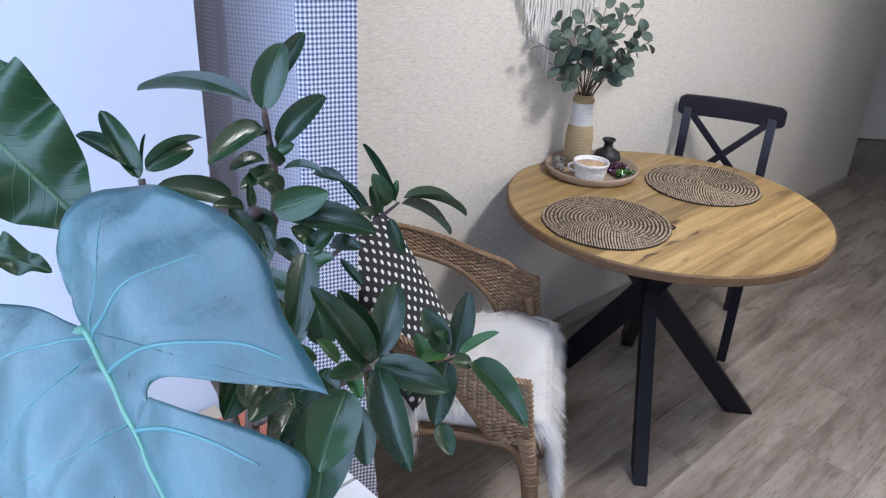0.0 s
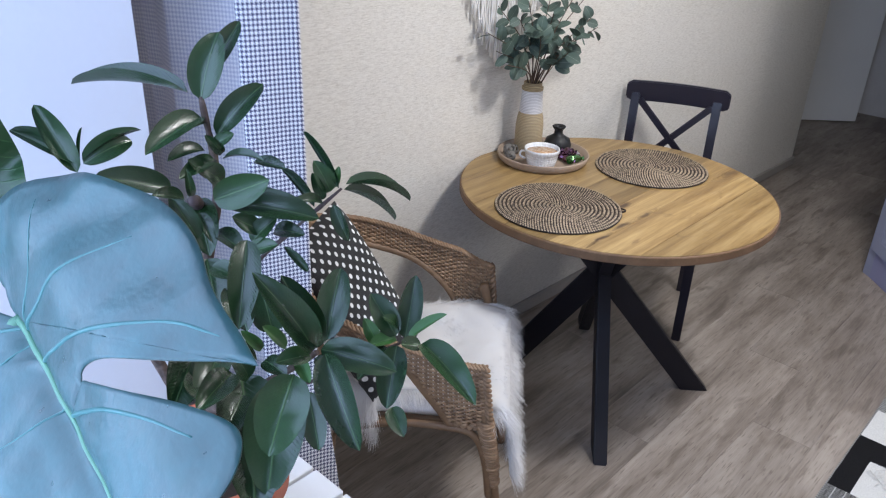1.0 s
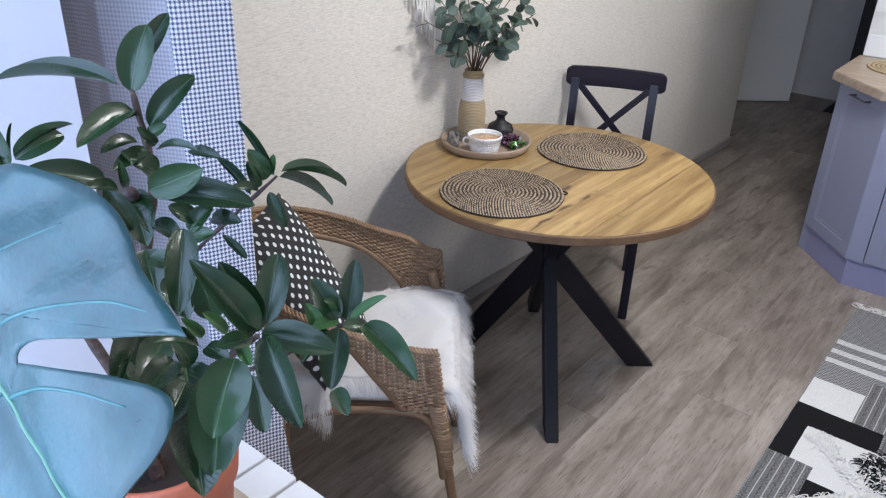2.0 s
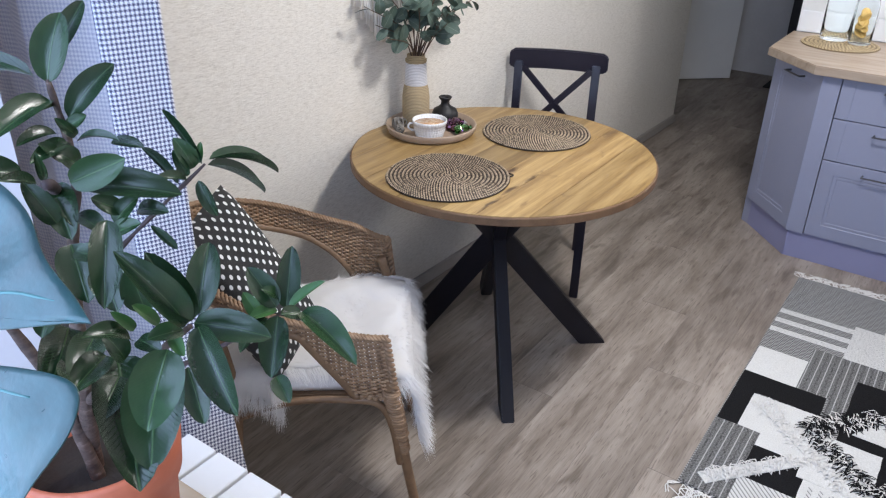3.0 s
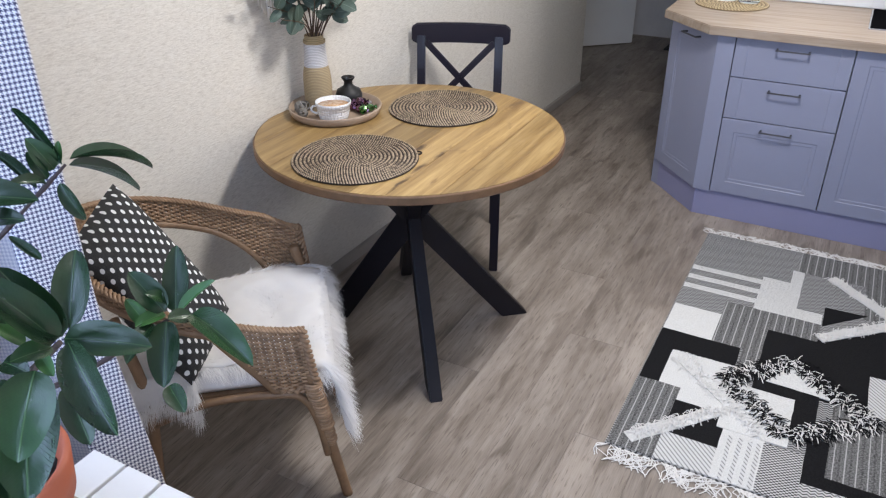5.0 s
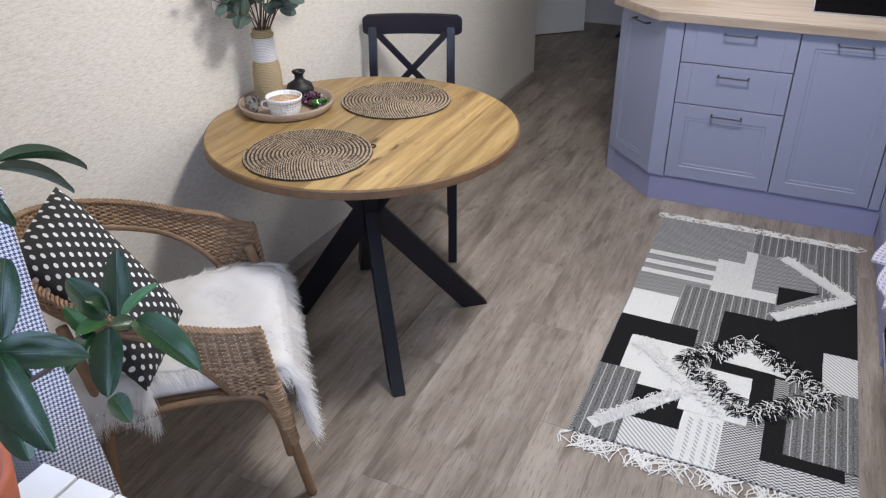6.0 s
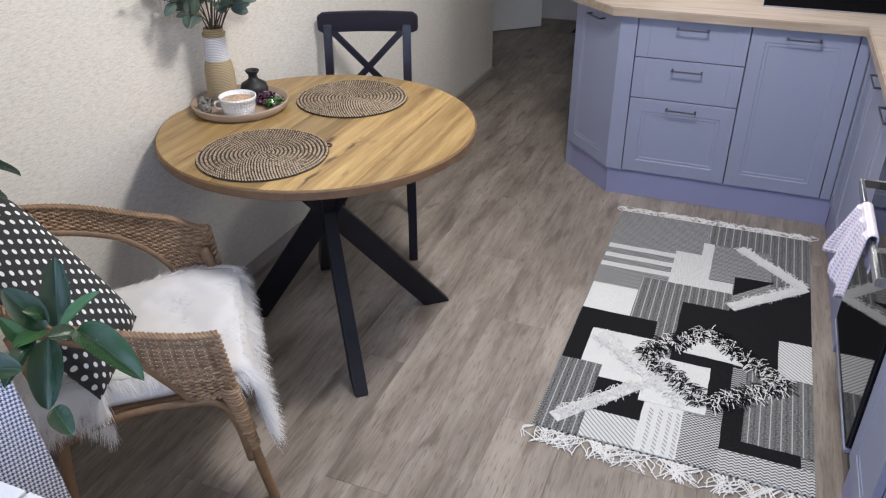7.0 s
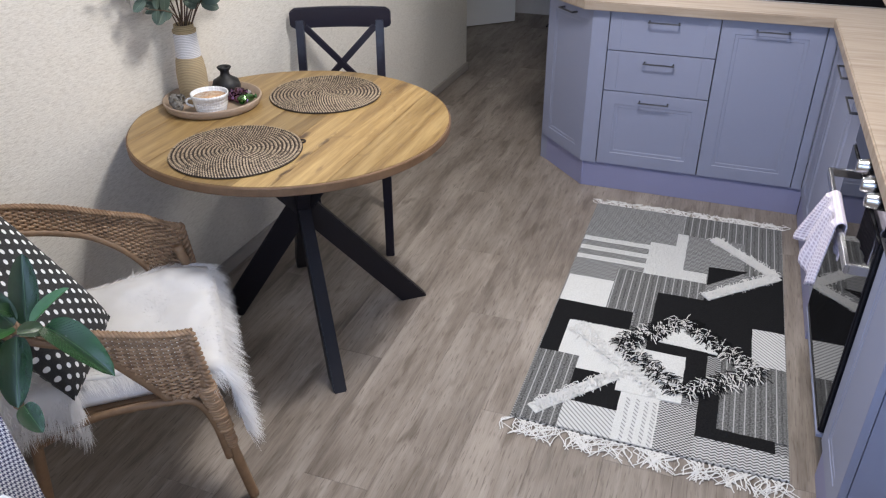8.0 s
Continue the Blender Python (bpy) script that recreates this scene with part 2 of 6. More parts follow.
setting("wall_hall", boxes(((-1.6, 5.75, 0), (0.33, 5.9, 2.6)), ((-1.6, 8.1, 0), (4.2, 8.2, 2.6)), ((-1.6, 3.0, 0), (-1.5, 5.75, 2.6)), ((-1.5, 3.9, 0), (-0.2, 4.05, 2.6))), plain("hall_paint", (0.62, 0.60, 0.60), 0.7), "pale painted hallway wall", "wall")
setting("ceiling", boxes(((-1.6, -1.15, 2.6), (4.2, 8.2, 2.7))), CEILING_WHITE, "plain white ceiling", "ceiling")

# ---- round table ----
TX, TY, TZ, TR = 0.468, 1.137, 0.755, 0.492
table = thing("round_table", "round oiled oak table with crossed black metal legs", "table", (TX, TY, 0))


def disc_board(x0, x1, r, z0, z1, bevel):
    """The part of a round top that lies between x0 and x1."""
    a0, a1 = math.acos(max(-1, min(1, x0 / r))), math.acos(max(-1, min(1, x1 / r)))
    n = 24
    top = [(r * math.cos(a0 + (a1 - a0) * k / n), r * math.sin(a0 + (a1 - a0) * k / n)) for k in range(n + 1)]
    low = [(r * math.cos(a1 + (a0 - a1) * k / n), -r * math.sin(a1 + (a0 - a1) * k / n)) for k in range(n + 1)]
    ring = []
    for p in top + low:
        if not ring or math.dist(p, ring[-1]) > 1e-4:
            ring.append(p)
    if math.dist(ring[0], ring[-1]) < 1e-4:
        ring.pop()
    bm = bmesh.new()
    f = bm.faces.new([bm.verts.new((x, y, z0)) for x, y in ring])
    if f.normal.z > 0:
        f.normal_flip()
    ext = bmesh.ops.extrude_face_region(bm, geom=[f])
    for v in ext["geom"]:
        if isinstance(v, bmesh.types.BMVert):
            v.co.z = z1
    bmesh.ops.recalc_face_normals(bm, faces=bm.faces)
    es = [e for e in bm.edges if abs(e.verts[0].co.z - e.verts[1].co.z) < 1e-6 and math.hypot(*((e.verts[0].co + e.verts[1].co) / 2).xy) > r * 0.9]
    bmesh.ops.bevel(bm, geom=es, offset=bevel, segments=2, affect="EDGES")
    return bm


cuts = [-TR, -0.36, -0.215, -0.06, 0.090, 0.187, 0.310, TR]
for x0, x1 in zip(cuts, cuts[1:]):
    part("tabletop_board", disc_board(x0 + 0.0006, x1 - 0.0006, TR, TZ - 0.026, TZ, 0.004), OAK, table, smooth=False)
bm = bmesh.new()
lathe(bm, [(TR - 0.012, TZ - 0.0285), (TR - 0.001, TZ - 0.0285), (TR + 0.002, TZ - 0.025), (TR + 0.002, TZ - 0.0055), (TR + 0.0005, TZ - 0.0025), (TR - 0.003, TZ - 0.0012)], 128)
part("edge_band", bm, plain("oak_edge", (0.155, 0.085, 0.042), 0.6, amount=0.55, scale=22, fine=160, bump=0.2), table, "darker oak edge", False)
bm = bmesh.new()
lathe(bm, [(0, TZ - 0.042), (0.17, TZ - 0.042), (0.17, TZ - 0.027), (0, TZ - 0.027)], 32)
part("mounting_plate", bm, BLACK_METAL, table, smooth=False)


def beam(a, b, w, h):
    """A flat bar from a to b, its ends level with the floor."""
    a, b = Vector(a), Vector(b)
    d = b - a
    side = Vector((-d.y, d.x, 0)).normalized() * (w / 2)
    along = Vector((d.x, d.y, 0)).normalized() * (h / 2)
    bm = bmesh.new()
    vs = [bm.verts.new(p + s * side + t * along) for p in (a, b) for s, t in ((-1, -1), (1, -1), (1, 1), (-1, 1))]
    for q in ((0, 1, 2, 3), (7, 6, 5, 4), (0, 4, 5, 1), (1, 5, 6, 2), (2, 6, 7, 3), (3, 7, 4, 0)):
        bm.faces.new([vs[i] for i in q])
    bmesh.ops.recalc_face_normals(bm, faces=bm.faces)
    bmesh.ops.bevel(bm, geom=list(bm.edges), offset=0.003, segments=2, affect="EDGES")
    return bm


for fx, fy in ((0.715, 0.83), (0.755, 1.38), (0.17, 1.06), (0.235, 1.46)):
    fx, fy = fx - TX, fy - TY
    part("leg", beam((fx, fy, 0.0), (-fx * 0.58, -fy * 0.58, TZ - 0.0285), 0.042, 0.098), BLACK_METAL, table, smooth=False)

# ---- kitchen ----
FY, FB, FT, CT = 2.535, 0.128, 0.832, 0.870
FX = 2.118


def framed_front(bm, w, h, inset=0.055, m=None):
    """A front with a frame and a stepped, sunken panel; lies in x-z, its face towards -y."""
    if h < 0.2:
        box(bm, (0, 0.0016, 0), (w, 0.019, h), 0.0012, m, 1)
        for x0, x1 in ((0.0004, 0.052), (w - 0.052, w - 0.0004)):
            box(bm, (x0, 0, 0.0004), (x1, 0.006, h - 0.0004), 0.0012, m, 1)
        return bm
    box(bm, (0, 0, 0), (w, 0.019, h), 0.0015, None, 1)
    face = min(bm.faces, key=lambda f: (round(f.calc_center_median().y, 4), -f.calc_area()))
    for thick, depth in ((inset, 0.0), (0.0025, -0.0022), (0.012, 0.0), (0.0025, -0.0016)):
        bmesh.ops.inset_individual(bm, faces=[face], thickness=thick, depth=depth, use_even_offset=True)
    for v in bm.verts:
        v.co = m @ v.co
    return bm


def bar_handle(length, m):
    bm = bmesh.new()
    box(bm, (-length / 2, -0.031, -0.0028), (length / 2, -0.0255, 0.0028), 0.0012, m)
    for s in (-1, 1):
        box(bm, (s * length / 2 - 0.006 * s - 0.0036, -0.026, -0.0036), (s * length / 2 - 0.006 * s + 0.0036, 0.0, 0.0036), 0.001, m)
    return bm


def cabinet(name, label, at, rz, w, depth, fronts, handle_len=0.133):
    """A floor unit whose face lies along local x at y = 0; fronts: (z0, z1, handle height)."""
    c = thing(name, label, "cabinet", at, rz)
    part("body", boxes(((0.002, 0.021, FB), (w - 0.002, depth, FT))), CABINET, c, smooth=False)
    part("plinth", boxes(((0, 0.012, 0), (w, 0.03, FB - 0.003)), bevel=0.001), PLINTH, c, "blue-grey plinth board", False)
    for z0, z1, hz in fronts:
        bm = bmesh.new()
        framed_front(bm, w - 0.004, z1 - z0 - 0.004, min(0.055, (z1 - z0) * 0.26), Matrix.Translation((0.002, 0, z0 + 0.002)))
        f = part("drawer_front" if len(fronts) > 1 else "door", bm, CABINET, c, smooth=False)
        part("handle", bar_handle(handle_len, Matrix.Translation((w / 2, 0, hz))), HANDLE, f, "dark metal bar handle", False)
    return c


cabinet("drawer_cabinet", "blue-grey cabinet with three framed drawers and dark handles", (1.222, FY, 0), 0, 0.454, 0.6,
        [(FB, 0.481, 0.446), (0.481, 0.662, 0.622), (0.662, FT, 0.798)])
cabinet("door_cabinet", "blue-grey cabinet with one framed door in the corner", (1.676, FY, 0), 0, 0.40, 0.6, [(FB, FT, FT - 0.036)])
bm = boxes(((1.15, FY, FB), (1.22, FY + 0.02, FT)), ((2.078, FY + 0.002, FB), (FX, FY + 0.02, FT)))
tagged(part("filler_strip", bm, CABINET, None, "blue-grey filler strips beside the drawer cabinet", False, "structure"), "", "trim")
bm = boxes(((1.158, FY + 0.012, 0), (1.222, FY + 0.03, FB - 0.003)), ((2.076, FY + 0.012, 0), (FX + 0.01, FY + 0.03, FB - 0.003)))
tagged(part("plinth_strip", bm, PLINTH, None, "blue-grey plinth strips between the cabinets", False, "structure"), "", "trim")
ANG = math.degrees(math.atan2(FY - 2.80, 1.15 - 0.90))
cabinet("angled_end_cabinet", "blue-grey end cabinet with an angled framed door", (0.90, 2.80, 0), ANG, math.hypot(0.25, 2.80 - FY), 0.22, [(FB, FT, FT - 0.04)], 0.12)
bm = bmesh.new()
for z0, z1 in ((0, FB), (FB, FT)):
    lo = [bm.verts.new((x, y, z0)) for x, y in ((0.895, 2.815), (1.10, 2.64), (1.10, 3.165), (0.895, 3.165))]
    hi = [bm.verts.new((v.co.x, v.co.y, z1)) for v in lo]
    bm.faces.new(lo[::-1]), bm.faces.new(hi)
    for k in range(4):
        bm.faces.new((lo[k], lo[(k + 1) % 4], hi[(k + 1) % 4], hi[k]))
tagged(part("end_panel", bm, CABINET, None, "blue-grey end panel of the kitchen run", False, "structure"), "", "panel")

# the run towards the window, faces towards -x
for y1, w in ((2.29, 0.41), (1.88, 0.298)):
    cabinet("side_cabinet", "blue-grey cabinet with a framed door beside the cooker", (FX, y1, 0), -90, w, 0.6, [(FB, FT, FT - 0.045)], 0.16)
bm = bmesh.new()
framed_front(bm, 0.226, FT - FB - 0.004, 0.045, Matrix.Translation((FX, 2.518, FB + 0.002)) @ pose(0, 0, 0, 0, 0, -90))
tagged(part("corner_panel", bm, CABINET, None, "blue-grey framed panel filling the kitchen corner", False, "structure"), "", "panel")
tagged(part("corner_plinth", boxes(((FX + 0.012, 2.29, 0), (FX + 0.03, 2.54, FB - 0.003))), PLINTH, None, "blue-grey plinth board in the corner", False, "structure"), "", "trim")
cabinet("end_cabinet", "blue-grey cabinet with a framed door at the run's end", (FX, 0.925, 0), -90, 0.29, 0.6, [(FB, FT, FT - 0.045)], 0.13)

# cooker
oven = thing("oven", "built-in black glass oven with steel knobs and a steel handle", "oven", (FX, 1.58, 0), -90)
part("body", boxes(((0.004, 0.02, FB), (0.65, 0.55, FT))), BLACK_METAL, oven, smooth=False)
part("door", boxes(((0.012, -0.012, FB + 0.012), (0.643, 0.018, 0.728)), bevel=0.004), DARK_GLASS, oven, "black mirror-like glass door", False)
part("control_panel", boxes(((0.008, -0.008, 0.734), (0.646, 0.018, FT - 0.004)), bevel=0.003), DARK_GLASS, oven, "black glass control panel", False)
part("lower_trim", boxes(((0.008, -0.014, FB), (0.646, 0.018, FB + 0.011)), bevel=0.001), CABINET, oven, smooth=False)
for x in (0.33, 0.45, 0.54):
    bm = bmesh.new()
    lathe(bm, [(0, 0), (0.021, 0), (0.021, 0.012), (0.019, 0.016), (0.017, 0.034), (0.015, 0.037), (0, 0.037)], 28, pose(x, -0.008, 0.785, 90))
    part("knob", bm, STEEL, oven, "steel knob")
part("oven_handle", boxes(((0.045, -0.066, 0.632), (0.640, -0.054, 0.658)), bevel=0.003), STEEL, oven, "flat brushed steel handle bar", False)
for x in (0.045, 0.628):
    part("handle_post", boxes(((x, -0.055, 0.633), (x + 0.012, -0.012, 0.657)), bevel=0.001), STEEL, oven, smooth=False)

# worktop: one continuous slab, an L with a cut corner
bm = bmesh.new()
ring = [(0.872, 3.165), (0.872, 2.735), (1.115, 2.505), (2.088, 2.505), (2.088, 0.635), (2.755, 0.635), (2.755, 3.165)]
f = bm.faces.new([bm.verts.new((x, y, FT + 0.002)) for x, y in ring])
ext = bmesh.ops.extrude_face_region(bm, geom=[f])
for v in ext["geom"]:
    if isinstance(v, bmesh.types.BMVert):
        v.co.z = CT
bmesh.ops.recalc_face_normals(bm, faces=bm.faces)
bmesh.ops.bevel(bm, geom=[e for e in bm.edges if abs(e.verts[0].co.z - CT) < 1e-5 and abs(e.verts[1].co.z - CT) < 1e-5], offset=0.003, segments=2, affect="EDGES")
worktop = thing("worktop", "pale oak worktop with a cut corner over the cabinets", "worktop")
part("slab", bm, WORKTOP, worktop, smooth=False)
for (x0, y0), (x1, y1) in zip(ring, ring[1:5]):
    d = math.hypot(x1 - x0, y1 - y0)
    bm = bmesh.new()
    box(bm, (0.0005, -0.0012, FT + 0.003), (d - 0.0005, 0.002, CT - 0.004), 0.0005, pose(x0, y0, 0, 0, 0, math.degrees(math.atan2(y1 - y0, x1 - x0))), 1)
    part("edge_strip", bm, WORKTOP, worktop, smooth=False)
hob = thing("hob", "black glass hob let into the worktop", "hob", (1.70, 2.735, CT))
part("glass", boxes(((0, 0, 0), (0.59, 0.40, 0.006)), bevel=0.002), Mat("hob_glass", (0.006, 0.006, 0.007), 0.12, 0.0, 0.0).m, hob, smooth=False)
part("trim", boxes(((-0.006, -0.006, 0), (0.596, 0.0, 0.005)), ((-0.006, 0, 0), (0, 0.40, 0.005)), bevel=0.001), STEEL, hob, smooth=False)

# tiles of the splashback
TILE = Mat("white_glazed_tile", (0.82, 0.83, 0.84), 0.12).vary((0.82, 0.83, 0.84), 0.05, 6, 40, 0.03).m
tm = bpy.data.meshes.new("tile")
b = bmesh.new()
box(b, (0, -0.008, 0), (0.1985, 0, 0.0985), 0.003, None, 2)
b.to_mesh(tm)
b.free()
tm.materials.append(TILE)
splash = setting("splashback", boxes(((0.888, 3.163, CT), (2.755, 3.169, 1.4))), plain("grout", (0.72, 0.72, 0.71), 0.8), "white brick-shaped wall tiles over the worktop", "splashback")
for r in range(4):
    for c in range(10):
        x = 0.89 + 0.2 * c - (0.1 if r % 2 else 0)
        if x < 0.885 or x > 2.56:
            continue
        o = new("tile", tm)
        o.parent = splash
        o.location = (x, 3.163, CT + 0.003 + 0.1 * r)

# ---- hallway ----
hd = thing("hall_door", "white hallway door standing half open", "door", (-0.62, 4.85, 0), math.degrees(math.atan2(0.6, 0.65)))
part("leaf", boxes(((0, -0.02, 0.008), (0.88, 0.02, 2.02)), bevel=0.003), WHITE_PAINT, hd, smooth=False)
bm = bmesh.new()
sweep(bm, [(0.80, -0.02, 1.02), (0.80, -0.06, 1.02), (0.69, -0.06, 1.02)], 0.009)
part("handle", bm, STEEL, hd)
bm = bmesh.new()
box(bm, (0.30, 5.76, 0.0), (0.95, 5.82, 2.05), 0.004)
tagged(part("door_entrance", bm, plain("dark_door", (0.03, 0.026, 0.028), 0.5), None, "dark brown entrance door at the hallway's end", False, "structure"), "", "door")
# same hall paint, with the shade of this side put into its colour
setting("wall_hall_east", boxes(((0.95, 5.75, 0), (2.76, 5.9, 2.6))), plain("hall_paint_in_shade", (0.5, 0.48, 0.48), 0.7), "pale wall beside the entrance door", "wall")
mat = thing("door_mat", "black ribbed door mat on the hallway floor", "mat", (0.32, 5.35, 0))
bm = bmesh.new()
for k in range(12):
    box(bm, (0, 0.03 * k, 0), (0.6, 0.03 * k + 0.024, 0.01), 0.002)
part("ribs", bm, plain("rubber", (0.015, 0.015, 0.016), 0.8), mat, smooth=False)

# ---- things on the worktop ----
def stitched_disc(parent, r, rings, lump, base_mat, lump_mat, h=0.006, seed=3):
    """A mat of coiled rope: a dark core and rows of stitches laid round it."""
    rnd = random.Random(seed)
    bm = bmesh.new()
    prof = [(0, h * 0.5)]
    for k in range(rings):
        a, b = r * k / rings, r * (k + 1) / rings
        prof += [(a + (b - a) * 0.1 + 1e-4, h * 0.55), ((a + b) / 2, h * 0.85), (b - (b - a) * 0.1, h * 0.55)]
    prof += [(r, h * 0.3), (r - 0.002, 0), (0, 0)]
    lathe(bm, prof, 56)
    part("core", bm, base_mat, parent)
    verts, faces = [], []
    phase = 0.0
    for k in range(rings):
        rm = r * (k + 0.55) / rings
        n = max(6, int(2 * math.pi * rm / lump))
        phase += 0.35 * 2 * math.pi / n
        for j in range(n):
            a = 2 * math.pi * j / n + phase + rnd.uniform(-0.05, 0.05) * lump / max(rm, 0.02)
            d, w = r / rings * rnd.uniform(0.42, 0.47), rnd.uniform(0.31, 0.37) * 2 * math.pi * rm / n
            u = Vector((math.cos(a), math.sin(a), 0))
            v = Vector((-u.y, u.x, 0))
            c = u * (rm + rnd.uniform(-0.0004, 0.0004)) + Vector((0, 0, h * 0.62 + rnd.uniform(0, 0.0008)))
            ax = (u + v * rnd.uniform(0.65, 0.9)).normalized()
            ay = Vector((-ax.y, ax.x, 0))
            base = len(verts)
            for s, q, z in ((-1, 0, -0.4), (-0.45, -1, 0.0), (-0.45, 1, 0.0), (-0.4, 0, 0.6), (0.45, -1, 0.0), (0.45, 1, 0.0), (0.4, 0, 0.6), (1, 0, -0.4)):
                verts.append(c + ax * (s * d) + ay * (q * w) + Vector((0, 0, z * h * 0.6)))
            faces += [tuple(base + i for i in f) for f in ((0, 1, 3), (0, 3, 2), (1, 4, 6, 3), (2, 3, 6, 5), (4, 7, 6), (5, 6, 7))]
    raw("stitches", verts, faces, lump_mat, parent, kind="stuff")


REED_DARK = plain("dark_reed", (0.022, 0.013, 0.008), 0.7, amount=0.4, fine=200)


def stitch_material(name, pale, mid):
    k = Mat(name, rough=0.42)
    rnd = k.node("NewGeometry").outputs["Random Per Island"]
    k.set("Base Color", k.ramp(rnd, [(0.0, mid), (0.15, pale), (1.0, tuple(min(1, 1.2 * c) for c in pale))]))
    k.bump(k.noise(300, k.coords()), 0.2)
    return k.m


REED = stitch_material("pale_reed", (0.33, 0.255, 0.175), (0.10, 0.067, 0.040))
STRAW = stitch_material("straw", (0.40, 0.31, 0.18), (0.26, 0.19, 0.10))
STRAW_BASE = plain("straw_base", (0.20, 0.145, 0.08), 0.8)
trivet = thing("trivet", "round woven straw mat under the glass jars", "trivet", (1.115, 2.98, CT))
stitched_disc(trivet, 0.165, 9, 0.014, STRAW_BASE, STRAW, 0.008, 5)


def glass_material():
    k = Mat("clear_glass", (0.93, 0.96, 0.96), 0.02)
    k.set("Transmission Weight", 1.0)
    k.set("IOR", 1.09)
    return k.m


GLASS = glass_material()


def jar(name, label, at, r, h, lip):
    j = thing(name, label, "jar", at)
    bm = bmesh.new()
    w = 0.0035
    lathe(bm, [(0, 0.002), (r * 0.95, 0.002), (r, 0.008), (r, h - 0.03), (r * lip, h - 0.008), (r * lip, h), (r * lip - w, h), (r * lip - w, h - 0.008), (r - w, h - 0.03), (r - w, 0.014), (0, 0.012)], 40)
    g = part("glass", bm, GLASS, j)
    g.visible_shadow = False
    return j


jar("glass_carafe", "tall clear glass jar on the straw mat", (1.075, 3.04, CT + 0.008), 0.062, 0.30, 0.9)
j2 = jar("glass_jar", "small clear jar of dried lemon slices", (1.185, 3.01, CT + 0.008), 0.048, 0.20, 0.9)
LEMON = plain("dried_lemon", (0.48, 0.31, 0.09), 0.6, amount=0.35, fine=60)
rnd = random.Random(8)
for k in range(7):
    bm = bmesh.new()
    lathe(bm, [(0, -0.003), (0.026, -0.003), (0.029, 0), (0.026, 0.003), (0, 0.003)], 18, pose(rnd.uniform(-0.012, 0.012), rnd.uniform(-0.012, 0.012), 0.045 + 0.014 * k, rnd.uniform(35, 75), rnd.uniform(-30, 30), rnd.uniform(0, 360)))
    part("lemon_slice", bm, LEMON, j2, "dried yellow lemon slice")

# towel over the oven handle
def towel_material():
    k = Mat("waffle_cotton", rough=0.9)
    v = k.coords("UV", (82, 82, 1))
    sep = k.node("SeparateXYZ", Vector=v)
    a = k.math("ABSOLUTE", k.math("SUBTRACT", k.math("FRACT", sep.outputs[0]), 0.5))
    b = k.math("ABSOLUTE", k.math("SUBTRACT", k.math("FRACT", sep.outputs[1]), 0.5))
    h = k.math("MAXIMUM", a, b)
    k.set("Base Color", k.ramp(h, [(0.15, (0.55, 0.48, 0.60)), (0.45, (0.84, 0.79, 0.88))]))
    k.bump(h, 0.8, 0.004)
    return k.m


towel = thing("towel", "pale lilac waffle towel hung over the oven handle", "towel", (FX - 0.060, 1.23, 0.662))
bm = bmesh.new()
uvl = bm.loops.layers.uv.new("UVMap")
nu, nv = 30, 44
grid = []
for i in range(nv + 1):
    s = (i / nv - 0.36) * 0.36
    row = []
    for j in range(nu + 1):
        w = j / nu - 0.5
        low = min(1, abs(s) / 0.21)
        gather = 0.20 + (0.07 if s > 0 else 0.0) * low
        y = w * gather + (0.04 if s > 0 else 0.0) * low
        fold = (0.014 * math.sin(w * 15 + 0.8) + 0.006 * math.sin(w * 34)) * (0.35 + 0.65 * low)
        if abs(s) < 0.02:
            a = s / 0.02 * math.pi / 2
            x, z = -0.014 * math.sin(a), 0.012 * math.cos(a)
        else:
            x, z = -math.copysign(0.014, s), -(abs(s) - 0.02)
            if s > 0:
                x -= 0.034 * low * (0.4 + 1.2 * max(0, w + 0.3)) + fold * 0.9
                z += (abs(s) - 0.02) * (0.55 * max(0, w) ** 1.2 + 0.12 * math.sin(w * 9))
            else:
                x += fold * 0.25
                z -= 0.03 * w * low
        row.append((bm.verts.new((x, y, z)), (w * 0.36, s)))
    grid.append(row)
for a, b in zip(grid, grid[1:]):
    for j in range(nu):
        q = (a[j], a[j + 1], b[j + 1], b[j])
        f = bm.faces.new([v for v, _ in q])
        for lp, (_, uv) in zip(f.loops, q):
            lp[uvl].uv = (uv[0] + 0.5, uv[1] + 0.5)
cloth = part("cloth", bm, towel_material(), towel)
sol = cloth.modifiers.new("thick", "SOLIDIFY")
sol.thickness = 0.004

# ---- dining chair ----
chair = thing("dining_chair", "black-brown wooden dining chair with a crossed back", "chair", (0.238, 1.948, 0), -68)


def slat(a, b, w, t, bev=0.003, face=(1, 0, 0)):
    """A straight bar from a to b, w across and t thick along face."""
    a, b = Vector(a), Vector(b)
    d = (b - a).normalized()
    f = Vector(face)
    f = (f - d * f.dot(d)).normalized()
    s = d.cross(f)
    bm = bmesh.new()
    vs = [bm.verts.new(p + s * (i * w / 2) + f * (j * t / 2)) for p in (a, b) for i, j in ((-1, -1), (1, -1), (1, 1), (-1, 1))]
    for q in ((0, 1, 2, 3), (7, 6, 5, 4), (0, 4, 5, 1), (1, 5, 6, 2), (2, 6, 7, 3), (3, 7, 4, 0)):
        bm.faces.new([vs[i] for i in q])
    bmesh.ops.recalc_face_normals(bm, faces=bm.faces)
    bmesh.ops.bevel(bm, geom=list(bm.edges), offset=bev, segments=2, affect="EDGES")
    return bm


